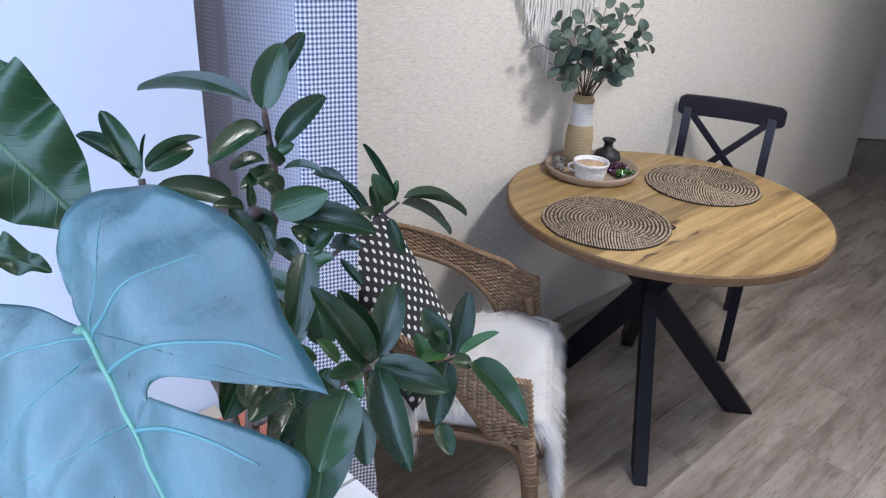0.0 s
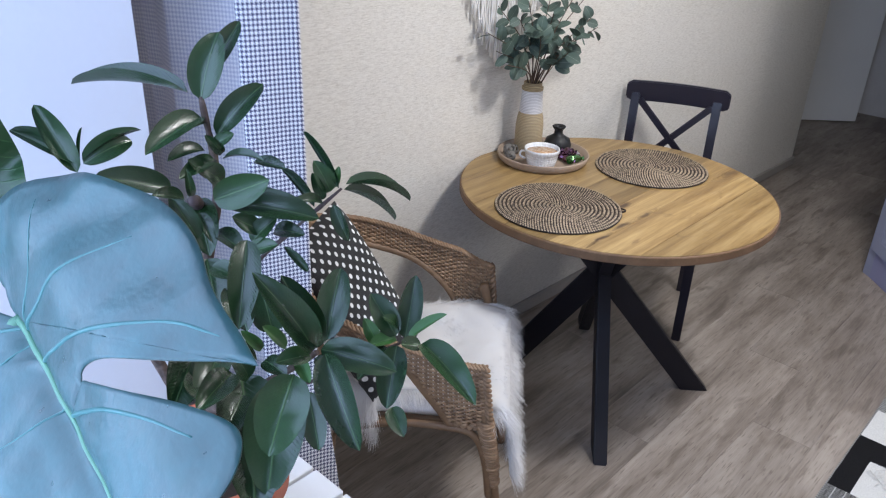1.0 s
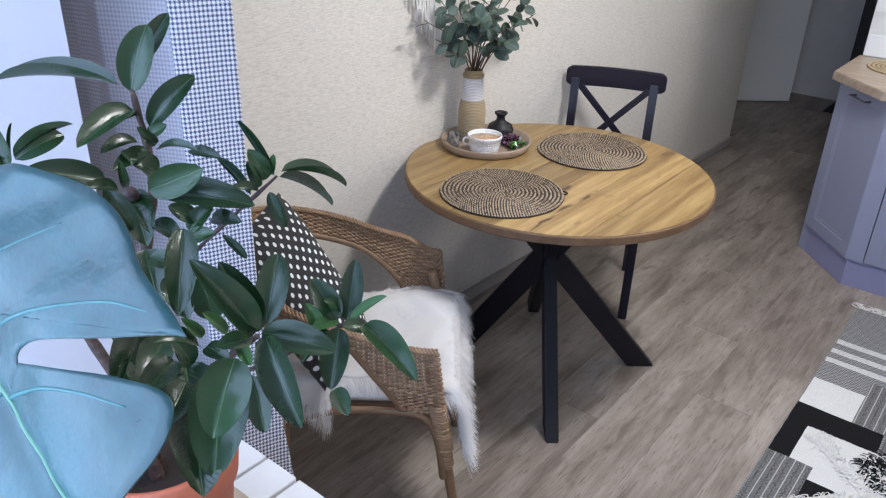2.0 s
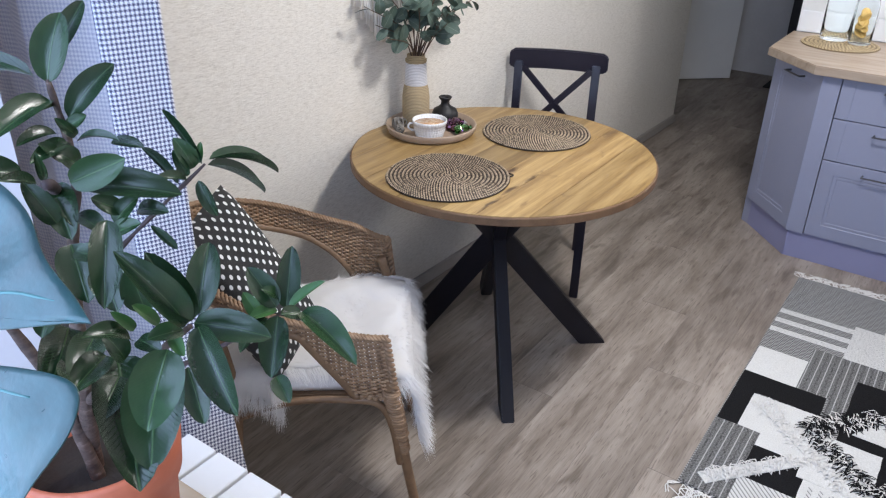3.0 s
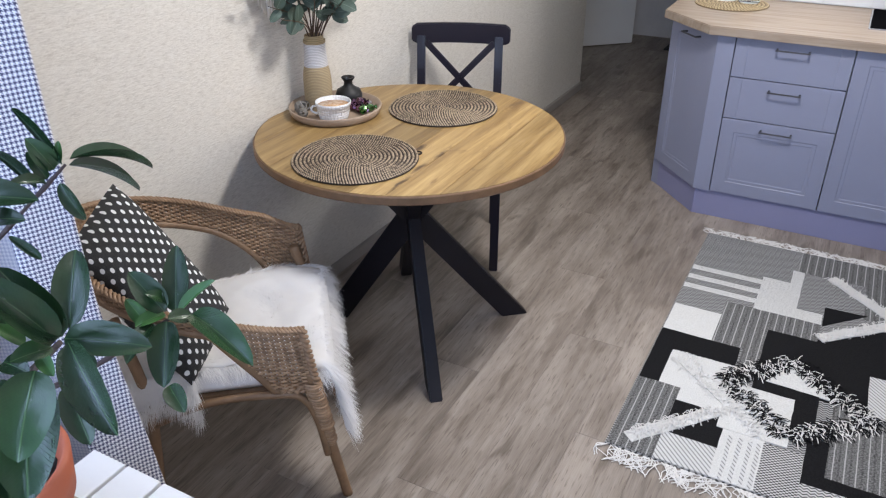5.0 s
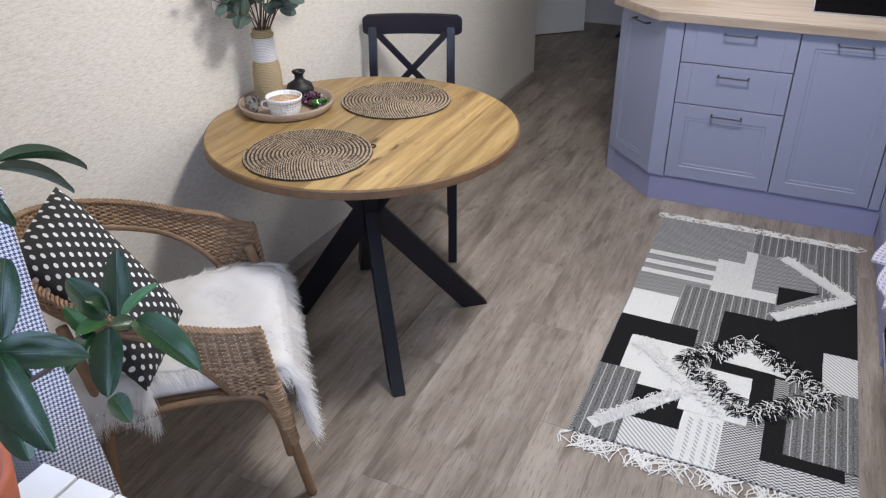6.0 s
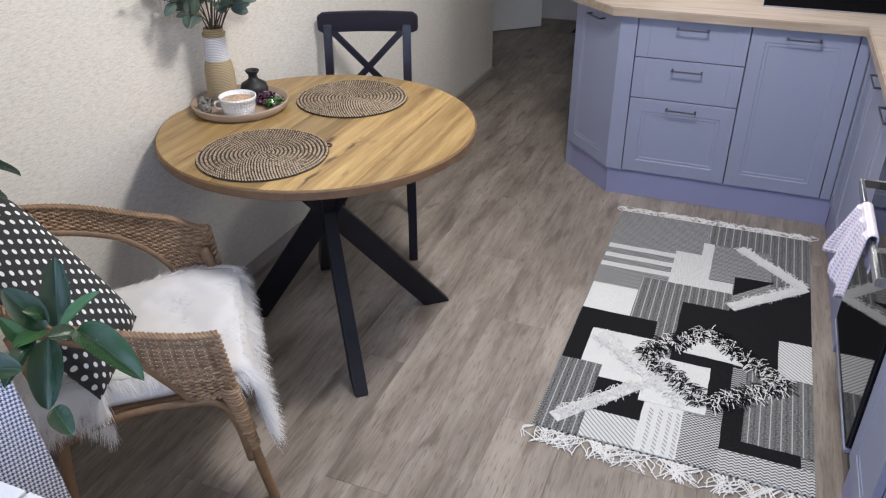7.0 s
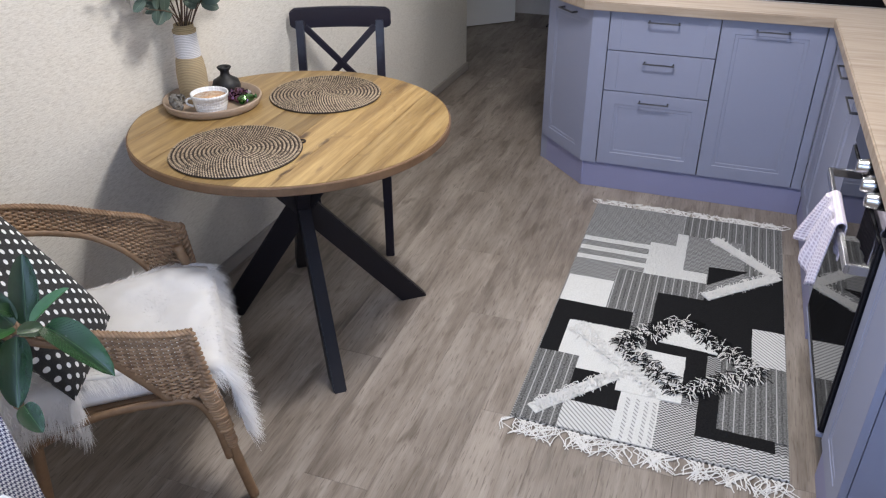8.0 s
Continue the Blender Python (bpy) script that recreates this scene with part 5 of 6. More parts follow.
curtain = thing("curtain", "houndstooth patterned cotton curtain hanging to the floor", "curtain", (0, 0, 0))
bm = bmesh.new()
uvl = bm.loops.layers.uv.new("UVMap")
nu, nv = 150, 36
rows = []
for j in range(nv + 1):
    z = 0.015 + 2.48 * j / nv
    h = z / 2.5
    row, arc, prev = [], 0.0, None
    right = 0.612 + 0.075 * ease((0.95 - z) / 0.55)
    for i in range(nu + 1):
        t = i / nu
        front = math.exp(-((t - 0.935) / 0.045) ** 2)
        crease = math.exp(-((t - 0.80) / 0.035) ** 2)
        soft = math.sin(2 * math.pi * (t * 5.2 + 0.05 * math.sin(z * 1.9)))
        x = 0.0 + (right - 0.0) * t + 0.012 * math.sin(z * 1.3 + 4 * t) * t * (1 - t)
        slant = t / 0.53 if t < 0.53 else max(0.0, 1 - (t - 0.53) / 0.26)
        y = -0.165 - 0.075 * slant ** 1.2 - 0.10 * front + 0.010 * crease + 0.012 * soft * (1 - ease((t - 0.34) / 0.12)) + 0.004 * math.sin(z * 2.1 + t * 5)
        p = Vector((x, y, z))
        if prev is not None:
            arc += (p - prev).length
        prev = p
        row.append((bm.verts.new(p), (arc, z)))
    rows.append(row)
SEAM = 138
edge_bm = bmesh.new()
edge_uv = edge_bm.loops.layers.uv.new("UVMap")
edge_v = [[(edge_bm.verts.new(v.co), uv) for v, uv in row[SEAM:]] for row in rows]
for target, layer, grid in ((bm, uvl, [r[:SEAM + 1] for r in rows]), (edge_bm, edge_uv, edge_v)):
    for a, b in zip(grid, grid[1:]):
        for i in range(len(a) - 1):
            q = (a[i], a[i + 1], b[i + 1], b[i])
            f = target.faces.new([v for v, _ in q])
            for lp, (_, uv) in zip(f.loops, q):
                lp[layer].uv = uv
bmesh.ops.delete(bm, geom=[v for v in bm.verts if not v.link_faces], context="VERTS")
for name, cloth_bm, ink, thin, label in (("cloth", bm, (0.57, 0.57, 0.67), 0.32, "paler reverse of the cloth"), ("turned_edge", edge_bm, (0.045, 0.045, 0.115), 0.2, "turned edge showing the printed face")):
    cl = part(name, cloth_bm, houndstooth(name + "_houndstooth", ink, thin), curtain, label)
    sol = cl.modifiers.new("thick", "SOLIDIFY")
    sol.thickness = 0.002

# ---- window, sill, radiator ----
SILL = plain("beige_sill", (0.42, 0.33, 0.235), 0.45, amount=0.15, scale=12)
tagged(part("window_sill", boxes(((0.524, -1.09, 0.752), (2.736, -0.425, 0.785)), bevel=0.006), SILL, None, "beige laminate window sill holding the plants", False, "structure"), "", "sill")
win = tagged(new("window_1"), "white framed window with two tall panes", "window", "", "structure")
PVC = plain("white_pvc", (0.8, 0.8, 0.8), 0.35, amount=0.04)
part("window_frame", boxes(((0.524, -1.14, 0.79), (0.594, -1.07, 2.296)), ((2.666, -1.14, 0.79), (2.736, -1.07, 2.296)), ((0.594, -1.14, 0.79), (2.666, -1.07, 0.86)), ((0.594, -1.14, 2.226), (2.666, -1.07, 2.296)), ((1.60, -1.14, 0.86), (1.67, -1.07, 2.226)), bevel=0.004), PVC, win, smooth=False)
for x0, x1 in ((0.596, 1.598), (1.672, 2.664)):
    pane = part("pane", boxes(((x0, -1.112, 0.862), (x1, -1.106, 2.224))), GLASS, win, smooth=False)
    pane.visible_shadow = False
rad = thing("radiator", "white sectional radiator under the window sill", "radiator", (0.680, -0.352, 0.0))
RADW = plain("white_enamel", (0.80, 0.80, 0.79), 0.3, amount=0.05)
rb = bmesh.new()
box(rb, (0.0035, -0.045, 0.12), (0.077, 0.055, 0.70), 0.002, None, 1)
rm = bpy.data.meshes.new("section")
rb.to_mesh(rm)
rb.free()
rm.materials.append(RADW)
finish(rm, False)
for k in range(14):
    o = new("section", rm)
    o.parent = rad
    o.location = (0.0805 * k, 0, 0)
# near-black filler added to paint the shade between the white sections
part("shade_core", boxes(((0.004, -0.035, 0.15), (1.127, 0.045, 0.60)), bevel=0.004), GAP_SHADE, rad, smooth=False)
for x in (0.1, 1.0):
    part("foot", boxes(((x, -0.03, 0.0), (x + 0.03, 0.03, 0.13)), bevel=0.003), RADW, rad, smooth=False)

# ---- ficus ----
LEAF = [leaf_material("rubber_leaf", (0.018, 0.046, 0.015), (0.07, 0.135, 0.045), 0.24, 22, 0.11), leaf_material("rubber_leaf_dark", (0.013, 0.033, 0.012), (0.055, 0.105, 0.038), 0.24, 22, 0.11),
        leaf_material("rubber_leaf_edge", (0.014, 0.036, 0.014), (0.055, 0.11, 0.04), 0.24, 22, 0.11), leaf_material("rubber_leaf_young", (0.035, 0.10, 0.022), (0.11, 0.21, 0.06), 0.36, 20, 0.12)]
SHEETS = []
for k, mt in enumerate(LEAF):
    ring = []
    for arch in ((0.05, 0.09, -0.03), (0.07, 0.11, 0.03), (0.05, 0.08, 0.06), (0.05, 0.0, 0.08))[k]:
        me = leaf_sheet("leaf", 1, arch, 0.26, 0.86, 18, 8, pointed=0.02)
        me.materials.append(mt)
        ring.append(me)
    SHEETS.append(ring)
ficus = thing("ficus", "rubber plant with glossy dark green leaves", "plant", (0.962, -0.60, 0.785))
turn = [0]


def ficus_leaf(base, tip, width, face, kind):
    """One leaf. face: 'c' flat towards the room's corner of the sill, 'u' upwards, 'm' between."""
    turn[0] += 1
    r = random.Random(turn[0] * 7)
    toward = (Vector((1.585, -0.92, 1.65)) - Vector(base)).normalized()
    up = Vector((0, 0, 1))
    f = {"c": toward + up * 0.15, "u": up + toward * 0.25, "m": toward * 0.8 + up * 0.6}[face]
    f = f + Vector((r.uniform(-0.25, 0.25), r.uniform(-0.25, 0.25), r.uniform(-0.2, 0.2)))
    place_leaf(SHEETS[kind][turn[0] % 3], base, tip, width * 0.92, LEAF[kind], ficus, f)


BARK = Mat("ficus_bark", rough=0.85)
_b = BARK.noise(60, BARK.coords(scale=(1, 1, 2.5)), 6, 0.65)
BARK.set("Base Color", BARK.ramp(_b, [(0.3, (0.030, 0.018, 0.012)), (0.55, (0.075, 0.046, 0.034)), (0.75, (0.17, 0.125, 0.10))]))
BARK.bump(_b, 0.6, 0.004)
TWIGM = plain("ficus_twig", (0.055, 0.034, 0.032), 0.7, amount=0.35)


def limb(points, r0, r1, material, name="branch"):
    pts = bezier(points, 8)
    bm = bmesh.new()
    n = len(pts)
    sweep(bm, [p - ficus.location for p in pts], [r0 + (r1 - r0) * i / (n - 1) + 0.0006 * math.sin(i * 1.9) for i in range(n)], 10)
    part(name, bm, material, ficus)


limb([(0.952, -0.594, 0.99), (0.968, -0.59, 1.14), (0.962, -0.565, 1.28), (0.970, -0.55, 1.36), (0.958, -0.551, 1.445)], 0.0100, 0.0028, BARK.m, "trunk")
limb([(0.972, -0.600, 0.99), (0.945, -0.61, 1.12), (0.90, -0.64, 1.26), (0.887, -0.647, 1.372)], 0.008, 0.003, BARK.m)
limb([(0.966, -0.575, 1.22), (1.00, -0.53, 1.28), (1.048, -0.458, 1.354)], 0.0030, 0.0018, TWIGM)
limb([(0.966, -0.59, 1.10), (1.04, -0.58, 1.16), (1.136, -0.564, 1.250)], 0.0065, 0.003, BARK.m)
limb([(0.968, -0.585, 1.12), (1.02, -0.50, 1.12), (1.082, -0.400, 1.162)], 0.0034, 0.002, TWIGM)
limb([(0.965, -0.57, 1.34), (0.998, -0.59, 1.362), (1.03, -0.61, 1.378)], 0.006, 0.005, TWIGM)
# top
ficus_leaf((0.959, -0.552, 1.442), (0.946, -0.519, 1.499), 0.035, "c", 1)
ficus_leaf((0.946, -0.535, 1.461), (0.939, -0.490, 1.505), 0.022, "c", 1)
ficus_leaf((0.951, -0.560, 1.449), (0.830, -0.617, 1.442), 0.026, "u", 2)
ficus_leaf((0.966, -0.543, 1.407), (0.973, -0.491, 1.450), 0.028, "c", 1)
ficus_leaf((0.966, -0.547, 1.400), (0.987, -0.537, 1.413), 0.014, "c", 0)
ficus_leaf((0.959, -0.554, 1.426), (0.994, -0.630, 1.415), 0.028, "m", 2)
ficus_leaf((0.976, -0.563, 1.399), (0.987, -0.607, 1.402), 0.018, "m", 1)
ficus_leaf((0.982, -0.558, 1.391), (1.004, -0.607, 1.390), 0.018, "m", 1)
ficus_leaf((0.962, -0.552, 1.421), (0.981, -0.605, 1.421), 0.022, "m", 1)
ficus_leaf((0.985, -0.550, 1.396), (0.989, -0.569, 1.419), 0.012, "c", 0)
# mid
ficus_leaf((1.017, -0.582, 1.367), (1.062, -0.552, 1.392), 0.033, "c", 0)
ficus_leaf((1.018, -0.574, 1.362), (1.078, -0.511, 1.347), 0.033, "m", 1)
ficus_leaf((0.987, -0.551, 1.391), (1.024, -0.531, 1.394), 0.014, "u", 1)
ficus_leaf((0.995, -0.522, 1.384), (1.030, -0.511, 1.383), 0.016, "m", 1)
ficus_leaf((1.028, -0.617, 1.381), (1.039, -0.651, 1.397), 0.015, "m", 1)
ficus_leaf((1.030, -0.611, 1.383), (1.038, -0.617, 1.412), 0.009, "c", 0)
ficus_leaf((1.012, -0.619, 1.386), (1.007, -0.682, 1.412), 0.026, "m", 1)
ficus_leaf((1.012, -0.600, 1.332), (1.004, -0.618, 1.378), 0.023, "c", 1)
ficus_leaf((1.040, -0.561, 1.325), (1.054, -0.541, 1.349), 0.022, "m", 0)
ficus_leaf((1.041, -0.551, 1.335), (1.038, -0.578, 1.356), 0.020, "m", 0)
ficus_leaf((1.042, -0.567, 1.316), (1.070, -0.553, 1.331), 0.020, "m", 0)
ficus_leaf((1.002, -0.577, 1.327), (1.047, -0.575, 1.320), 0.023, "m", 1)
ficus_leaf((1.012, -0.589, 1.299), (1.044, -0.582, 1.297), 0.023, "m", 1)
ficus_leaf((1.075, -0.588, 1.349), (1.118, -0.630, 1.295), 0.030, "c", 1)
ficus_leaf((1.041, -0.536, 1.330), (1.074, -0.525, 1.333), 0.019, "m", 1)
ficus_leaf((0.991, -0.573, 1.380), (0.995, -0.592, 1.402), 0.016, "m", 1)
ficus_leaf((0.997, -0.588, 1.349), (1.029, -0.594, 1.331), 0.014, "m", 1)
# centre
ficus_leaf((1.133, -0.565, 1.252), (1.114, -0.610, 1.340), 0.032, "c", 1)
ficus_leaf((1.135, -0.560, 1.254), (1.117, -0.584, 1.329), 0.031, "c", 1)
ficus_leaf((1.130, -0.548, 1.253), (1.099, -0.504, 1.300), 0.033, "c", 1)
ficus_leaf((1.137, -0.560, 1.252), (1.198, -0.524, 1.241), 0.033, "m", 1)
ficus_leaf((1.148, -0.564, 1.254), (1.230, -0.596, 1.214), 0.035, "c", 1)
ficus_leaf((1.133, -0.570, 1.248), (1.131, -0.605, 1.256), 0.021, "m", 0)
ficus_leaf((1.138, -0.592, 1.241), (1.165, -0.641, 1.195), 0.049, "c", 0)
ficus_leaf((1.094, -0.546, 1.175), (1.123, -0.557, 1.124), 0.029, "c", 0)
ficus_leaf((1.102, -0.579, 1.207), (1.163, -0.644, 1.151), 0.059, "c", 1)
ficus_leaf((1.128, -0.579, 1.246), (1.157, -0.589, 1.240), 0.014, "c", 3)
ficus_leaf((1.076, -0.583, 1.233), (1.072, -0.601, 1.260), 0.012, "c", 3)
ficus_leaf((1.063, -0.609, 1.212), (1.097, -0.666, 1.218), 0.030, "c", 0)
ficus_leaf((1.078, -0.590, 1.225), (1.082, -0.637, 1.255), 0.026, "m", 1)
ficus_leaf((1.068, -0.564, 1.241), (1.060, -0.567, 1.288), 0.034, "c", 1)
ficus_leaf((1.089, -0.589, 1.230), (1.121, -0.588, 1.229), 0.021, "m", 1)
ficus_leaf((1.103, -0.574, 1.244), (1.096, -0.593, 1.272), 0.016, "m", 3)
ficus_leaf((1.071, -0.605, 1.189), (1.107, -0.652, 1.184), 0.033, "c", 1)
ficus_leaf((1.124, -0.557, 1.235), (1.156, -0.550, 1.224), 0.019, "m", 1)
ficus_leaf((1.060, -0.590, 1.195), (1.052, -0.603, 1.230), 0.026, "m", 1)
# right
ficus_leaf((1.081, -0.398, 1.164), (1.064, -0.365, 1.227), 0.030, "c", 1)
ficus_leaf((1.087, -0.398, 1.166), (1.113, -0.364, 1.196), 0.016, "m", 3)
ficus_leaf((1.111, -0.402, 1.173), (1.213, -0.427, 1.159), 0.034, "m", 0)
ficus_leaf((1.075, -0.407, 1.169), (1.043, -0.416, 1.214), 0.032, "c", 1)
ficus_leaf((1.076, -0.408, 1.167), (1.071, -0.444, 1.170), 0.019, "m", 3)
ficus_leaf((1.067, -0.425, 1.159), (1.049, -0.431, 1.191), 0.019, "c", 3)
ficus_leaf((1.086, -0.416, 1.165), (1.120, -0.463, 1.122), 0.036, "c", 1)
ficus_leaf((1.123, -0.459, 1.123), (1.158, -0.474, 1.113), 0.023, "c", 0)
ficus_leaf((1.072, -0.401, 1.178), (1.068, -0.421, 1.197), 0.016, "m", 0)
ficus_leaf((1.111, -0.403, 1.173), (1.107, -0.430, 1.183), 0.021, "m", 0)
ficus_leaf((1.077, -0.426, 1.165), (1.091, -0.478, 1.152), 0.021, "m", 1)
# upper right
ficus_leaf((1.050, -0.454, 1.358), (1.055, -0.368, 1.317), 0.021, "u", 2)
ficus_leaf((1.048, -0.455, 1.352), (1.050, -0.386, 1.298), 0.020, "u", 2)
ficus_leaf((1.046, -0.460, 1.354), (0.984, -0.454, 1.397), 0.010, "m", 2)
ficus_leaf((1.037, -0.463, 1.349), (1.029, -0.477, 1.383), 0.021, "c", 0)
ficus_leaf((1.035, -0.471, 1.342), (1.031, -0.481, 1.372), 0.013, "c", 1)
ficus_leaf((1.039, -0.459, 1.353), (1.039, -0.453, 1.374), 0.009, "c", 3)
ficus_leaf((1.043, -0.465, 1.337), (1.061, -0.461, 1.301), 0.016, "c", 1)
ficus_leaf((1.035, -0.483, 1.337), (0.981, -0.482, 1.363), 0.012, "m", 2)
ficus_leaf((1.060, -0.513, 1.284), (1.037, -0.523, 1.307), 0.010, "m", 2)
ficus_leaf((1.040, -0.476, 1.339), (1.043, -0.514, 1.354), 0.014, "m", 1)
# left
ficus_leaf((0.886, -0.648, 1.373), (0.840, -0.659, 1.431), 0.025, "c", 1)
ficus_leaf((0.884, -0.647, 1.381), (0.819, -0.678, 1.405), 0.023, "m", 2)
ficus_leaf((0.886, -0.641, 1.380), (0.882, -0.589, 1.391), 0.028, "m", 1)
ficus_leaf((0.885, -0.641, 1.383), (0.875, -0.574, 1.397), 0.018, "u", 2)
ficus_leaf((0.890, -0.655, 1.356), (0.857, -0.688, 1.354), 0.009, "m", 1)
ficus_leaf((0.885, -0.644, 1.380), (0.860, -0.626, 1.407), 0.004, "c", 0)
# low, beside the pot
ficus_leaf((1.048, -0.591, 1.194), (1.169, -0.661, 1.144), 0.067, "c", 1)
ficus_leaf((0.984, -0.600, 1.207), (1.046, -0.664, 1.188), 0.049, "c", 1)
ficus_leaf((1.007, -0.586, 1.201), (1.054, -0.642, 1.190), 0.036, "c", 0)
ficus_leaf((0.974, -0.573, 1.287), (1.032, -0.598, 1.253), 0.042, "c", 1)
ficus_leaf((0.969, -0.573, 1.350), (1.022, -0.595, 1.316), 0.035, "m", 1)
ficus_leaf((1.012, -0.566, 1.270), (1.064, -0.589, 1.250), 0.035, "c", 1)
ficus_leaf((1.017, -0.607, 1.191), (1.065, -0.650, 1.206), 0.036, "m", 0)
ficus_leaf((0.966, -0.591, 1.242), (1.007, -0.637, 1.224), 0.037, "c", 1)
ficus_leaf((0.993, -0.558, 1.368), (0.996, -0.581, 1.392), 0.027, "m", 1)

pot = thing("terracotta_pot", "terracotta flower pot with dark soil on the sill", "pot", (0.958, -0.588, 0.786))
TERRA = plain("terracotta", (0.44, 0.115, 0.055), 0.6, amount=0.2, scale=10)
bm = bmesh.new()
lathe(bm, [(0, 0), (0.060, 0), (0.064, 0.006), (0.081, 0.20), (0.087, 0.203), (0.092, 0.252), (0.090, 0.256), (0.085, 0.256), (0.079, 0.21), (0, 0.19)], 56)
part("pot_body", bm, TERRA, pot)
bm = bmesh.new()
lathe(bm, [(0, 0.213), (0.04, 0.215), (0.065, 0.212), (0.0785, 0.21)], 40)
for v in bm.verts:
    v.co.z += 0.006 * noise.noise(v.co * 60)
part("soil", bm, plain("soil", (0.025, 0.018, 0.013), 0.95, amount=0.6, fine=150, bump=0.8), pot, "dark crumbly soil")

# ---- monstera ----
monstera = thing("monstera", "monstera with a huge split green leaf tinted by reflected sky", "plant", (1.12, -0.93, 0.786))
MLEAF = Mat("monstera_leaf", rough=0.3, spec=0.65)
_n = MLEAF.noise(9, MLEAF.coords(scale=(1, 1.3, 1)), 5, 0.6, 0.2)
_f = MLEAF.noise(60, MLEAF.coords(), 4)
# green blade; the blue sheen of the reflected sky is mixed into its colour
MLEAF.set("Base Color", MLEAF.ramp(MLEAF.math("ADD", MLEAF.math("MULTIPLY", _n, 0.7), MLEAF.math("MULTIPLY", _f, 0.3)), [(0.38, (0.005, 0.033, 0.033)), (0.62, (0.012, 0.064, 0.066))]))
MLEAF.set("Roughness", MLEAF.math("MULTIPLY_ADD", _f, 0.25, 0.20))
MLEAF.bump(MLEAF.math("ADD", _n, MLEAF.math("MULTIPLY", _f, 0.3)), 0.3, 0.008)
VEIN = plain("monstera_vein", (0.06, 0.165, 0.10), 0.4, amount=0.15)
# side veins carry the same painted sky blue as the blade
SIDE_VEIN = plain("monstera_side_vein", (0.030, 0.115, 0.110), 0.4, amount=0.15)
MJ = Vector((1.150, -0.801, 1.393))
MU, MV, MN = Vector((0.981, -0.141, -0.136)), Vector((0.191, 0.541, 0.819)), Vector((-0.042, -0.829, 0.558))
MSPACE = Matrix((MU, MV, MN)).transposed().to_4x4()
MSPACE.translation = MJ


def bulge(u, v):
    """The leaf's own relief: raised between the veins, sunk along the midrib, edges rolled down."""
    side = abs(v)
    lift = 0.010 * math.exp(-((side - 0.05) / 0.03) ** 2) - 0.006 * math.exp(-(side / 0.008) ** 2)
    ribs = 0.0010 * math.sin((u - 0.5 * side) * 95) * min(1, side / 0.03)
    roll = -0.9 * max(0, side - 0.085) ** 1.5
    return lift + ribs + roll + 0.004 * noise.noise(Vector((u * 25, v * 25, 1)))


def lobe(outline, centre, bm):
    """Fills a lobe's outline from one of the leaf's veins."""
    pts = [p for p in bezier([(*q, 0) for q in outline], 5)]
    n = 14
    rings = [[bm.verts.new((centre[0], centre[1], bulge(*centre)))] * len(pts)]
    for k in range(1, n + 1):
        t = k / n
        ring = []
        for p in pts:
            u, v = centre[0] + (p.x - centre[0]) * t, centre[1] + (p.y - centre[1]) * t
            ring.append(bm.verts.new((u, v, bulge(u, v))))
        rings.append(ring)
    for a, b in zip(rings, rings[1:]):
        for i in range(len(pts) - 1):
            q = [a[i], a[i + 1], b[i + 1], b[i]]
            bm.faces.new(q[1:] if q[0] is q[1] else q)


bm = bmesh.new()
lobe(((0, 0), (-0.028, 0.0), (-0.059, 0.004), (-0.076, 0.033), (-0.054, 0.066), (-0.015, 0.096), (0.029, 0.112), (0.07, 0.122), (0.102, 0.123), (0.133, 0.116), (0.168, 0.109), (0.2, 0.107)), (0.0, 0.0), bm)
lobe(((0.2, 0.107), (0.183, 0.097), (0.154, 0.076), (0.121, 0.053), (0.107, 0.04), (0.103, 0.032), (0.105, 0.027), (0.104, 0.004)), (0.0, 0.0), bm)
lobe(((0.104, 0.004), (0.105, 0.027), (0.115, 0.035), (0.149, 0.054), (0.184, 0.073), (0.208, 0.083), (0.221, 0.08), (0.231, 0.065), (0.229, 0.042), (0.22, 0.018), (0.206, 0.002)), (0.13, 0.004), bm)
lobe(((0.0, 0.0), (-0.014, -0.006), (-0.047, -0.019), (-0.091, -0.048), (-0.129, -0.084), (-0.144, -0.124), (-0.121, -0.148), (-0.053, -0.143), (0.033, -0.112), (0.118, -0.071), (0.177, -0.031), (0.206, 0.002)), (0.05, 0.002), bm)
bm.faces.new([bm.verts.new((u, v, bulge(u, v))) for u, v in ((0.0, 0.0), (0.05, 0.002), (0.206, 0.002), (0.13, 0.004), (0.104, 0.004))])
bmesh.ops.remove_doubles(bm, verts=bm.verts, dist=0.0004)
bmesh.ops.recalc_face_normals(bm, faces=bm.faces)
blade = part("leaf_blade", bm, MLEAF.m, monstera, "huge green blade with one deep split, sky sheen in its colour")
blade.matrix_parent_inverse = monstera.matrix_world.inverted()
blade.matrix_basis = MSPACE
sol = blade.modifiers.new("thick", "SOLIDIFY")
sol.thickness = 0.0009
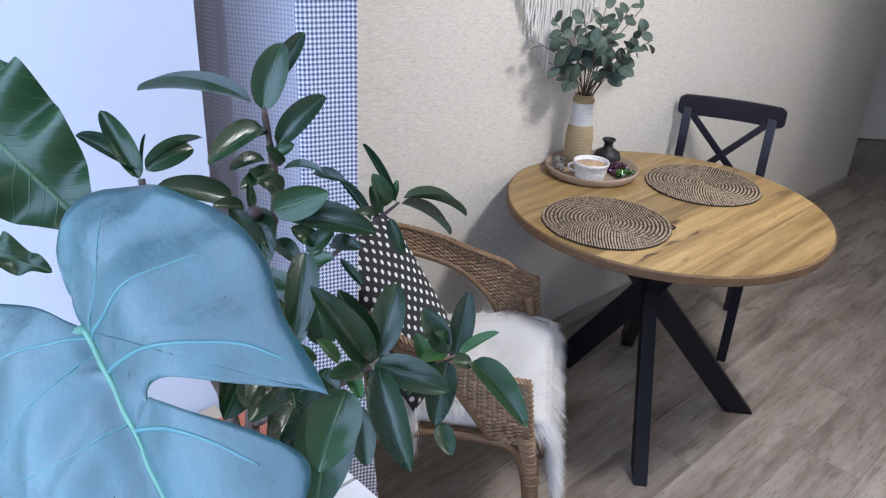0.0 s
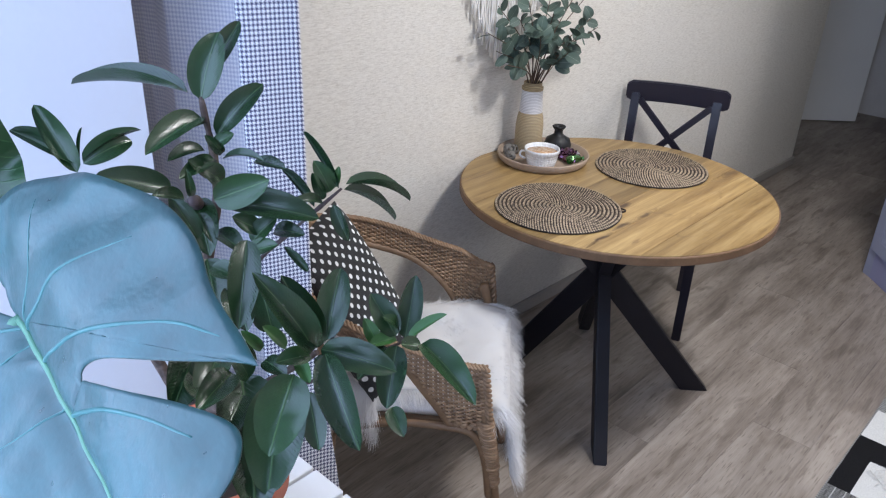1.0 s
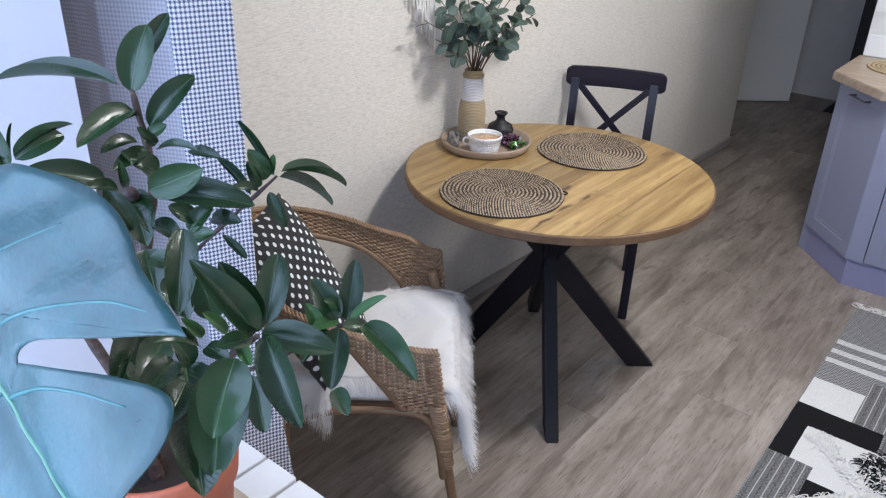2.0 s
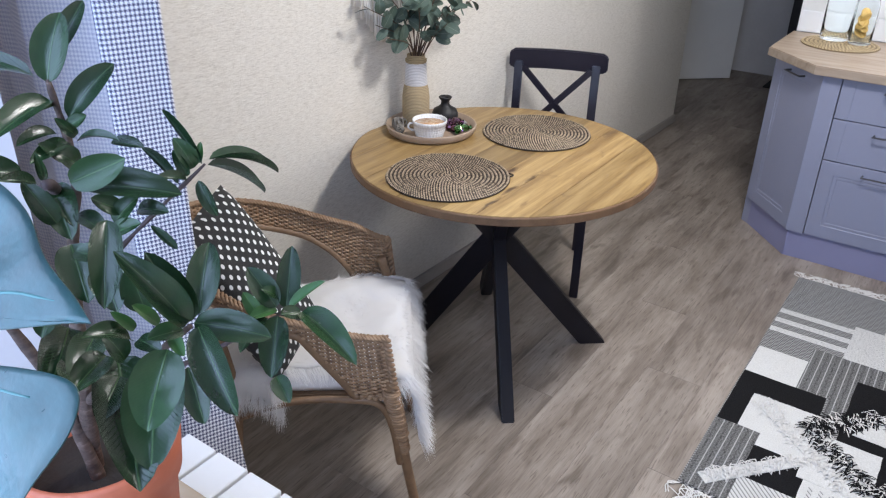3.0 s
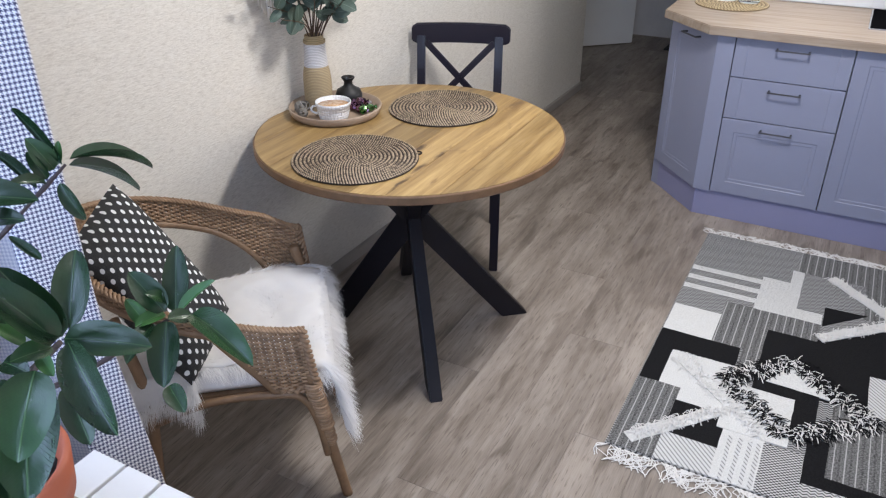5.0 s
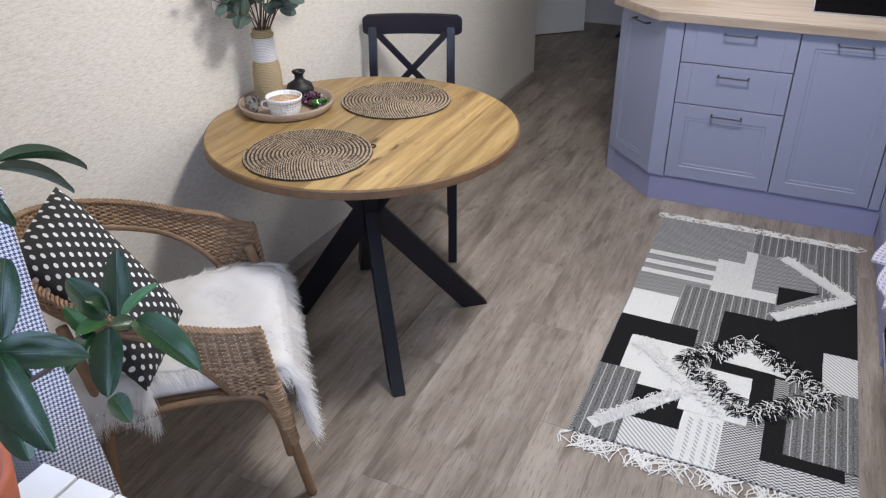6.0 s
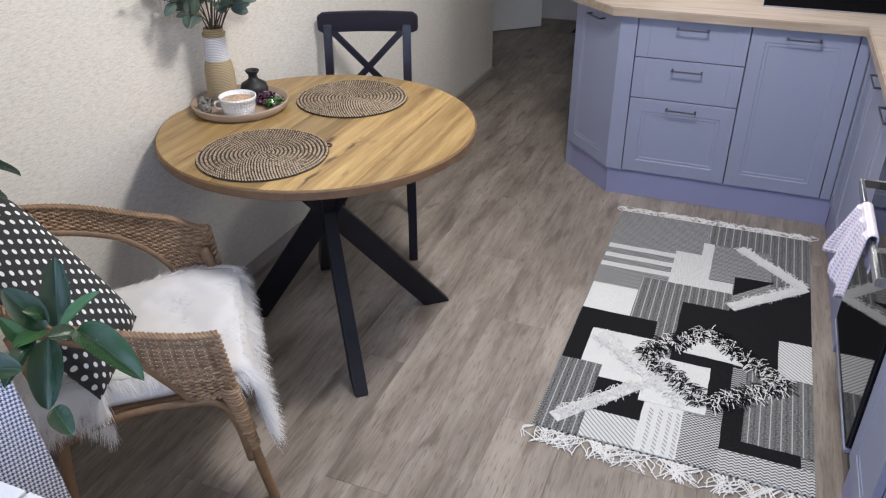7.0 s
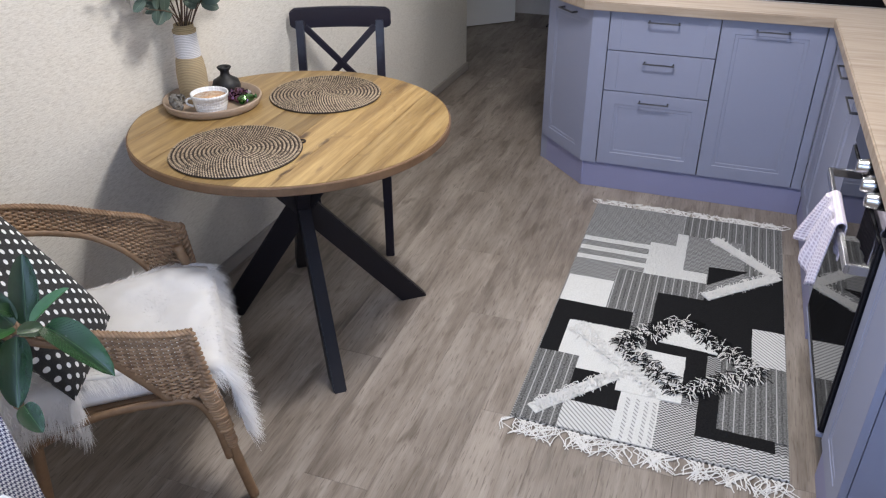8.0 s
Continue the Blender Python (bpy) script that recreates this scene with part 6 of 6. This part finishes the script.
for r, pts in ((0.0028, ((0, 0), (0.055, 0.003), (0.10, 0.004), (0.153, 0.004), (0.205, 0.002))), (0.0019, ((0.016, 0.004), (0.035, 0.041), (0.049, 0.071), (0.066, 0.097))),
               (0.0010, ((0.011, 0.004), (0.005, 0.029), (-0.009, 0.049), (-0.030, 0.066))), (0.0019, ((0.05, 0.004), (0.078, 0.037), (0.11, 0.066), (0.14, 0.089), (0.168, 0.101))),
               (0.0017, ((0.101, 0.005), (0.136, 0.034), (0.171, 0.055), (0.20, 0.068))), (0.0016, ((0.009, 0.0), (-0.014, -0.025), (-0.036, -0.05), (-0.07, -0.085))), (0.0010, ((0.026, 0.0), (0.024, -0.02), (0.018, -0.05), (0.0, -0.10))), (0.0010, ((0.09, 0.002), (0.08, -0.03), (0.05, -0.08)))):
    bm = bmesh.new()
    pp = bezier([(u, v, 0) for u, v in pts], 8)
    n = len(pp)
    sweep(bm, [(p.x, p.y, bulge(p.x, p.y) + (r * 0.2 + 0.0005 if r > 0.002 else 0.0010 - r * 0.35)) for p in pp], [r * (1 - 0.6 * i / n) for i in range(n)], 6)
    o = part("vein", bm, VEIN if r > 0.002 else SIDE_VEIN, blade)
bm = bmesh.new()
sweep(bm, [p - Vector((1.12, -0.93, 0.786)) for p in bezier([(1.12, -0.93, 0.98), (1.08, -0.90, 1.18), (1.10, -0.835, 1.34), MJ - MN * 0.006], 8)], 0.0045, 8)
part("petiole", bm, VEIN, monstera)
RIBLEAF = leaf_material("ribbed_leaf", (0.009, 0.032, 0.009), (0.04, 0.095, 0.026), 0.38, 13, 0.5)
big = leaf_sheet("leaf", 1, 0.10, 0.16, 0.72, 72, 12, 0.0, 0.22)
big.materials.append(RIBLEAF)
for a, b, w, f in (((0.752, -0.783, 1.468), (0.893, -0.706, 1.342), 0.125, (0.9, -0.3, 0.5)), ((0.72, -0.79, 1.50), (0.812, -0.722, 1.457), 0.05, (0.9, -0.2, 0.5)), ((0.885, -0.83, 1.358), (0.957, -0.759, 1.337), 0.034, (0.6, -0.2, 0.8))):
    place_leaf(big, a, b, w, RIBLEAF, monstera, f)
    bm = bmesh.new()
    sweep(bm, [p - Vector((1.12, -0.93, 0.786)) for p in bezier([(1.10, -0.93, 0.98), (Vector(a) + Vector((1.0, -0.93, 1.0))) / 2 + Vector((-0.05, -0.03, 0.05)), a], 8)], 0.003, 6)
    part("petiole", bm, VEIN, monstera)
mpot = thing("dark_pot", "black plastic flower pot on the window sill", "pot", (1.12, -0.93, 0.786))
bm = bmesh.new()
lathe(bm, [(0, 0), (0.085, 0), (0.11, 0.19), (0.116, 0.195), (0.116, 0.21), (0.108, 0.21), (0.105, 0.19), (0, 0.19)], 48)
part("pot_body", bm, plain("black_plastic", (0.015, 0.015, 0.016), 0.4), mpot)
bm = bmesh.new()
lathe(bm, [(0, 0.197), (0.105, 0.193)], 32)
part("soil", bm, plain("soil_dark", (0.025, 0.018, 0.013), 0.95, amount=0.6, fine=150, bump=0.8), mpot)

# ---- floor planks ----
floor = bpy.data.objects["floor"]
PW, PLEN = 0.1935, 1.31
shared = {}
for r in range(-8, 17):
    x0 = 0.797 + PW * r
    if x0 < -1.55 or x0 > 2.74:
        continue
    y = {0: 0.461, 1: 1.353 - PLEN}.get(r, random.Random(r + 50).uniform(-0.4, 0.9)) - PLEN
    while y < 8.0:
        a, b = max(y, -0.46), min(y + PLEN, 8.08)
        if b - a > 0.05 and not (y > 5.9):
            key = round(b - a, 3)
            if key not in shared:
                bm = bmesh.new()
                box(bm, (0.0002, 0.0003, -0.006), (PW - 0.0002, key - 0.0003, 0.0), 0.0006, None, 1)
                me = bpy.data.meshes.new("plank")
                bm.to_mesh(me)
                bm.free()
                me.materials.append(LAMINATE)
                shared[key] = me
            o = new("plank", shared[key])
            o.parent = floor
            o.location = (x0, a, 0)
        y += PLEN
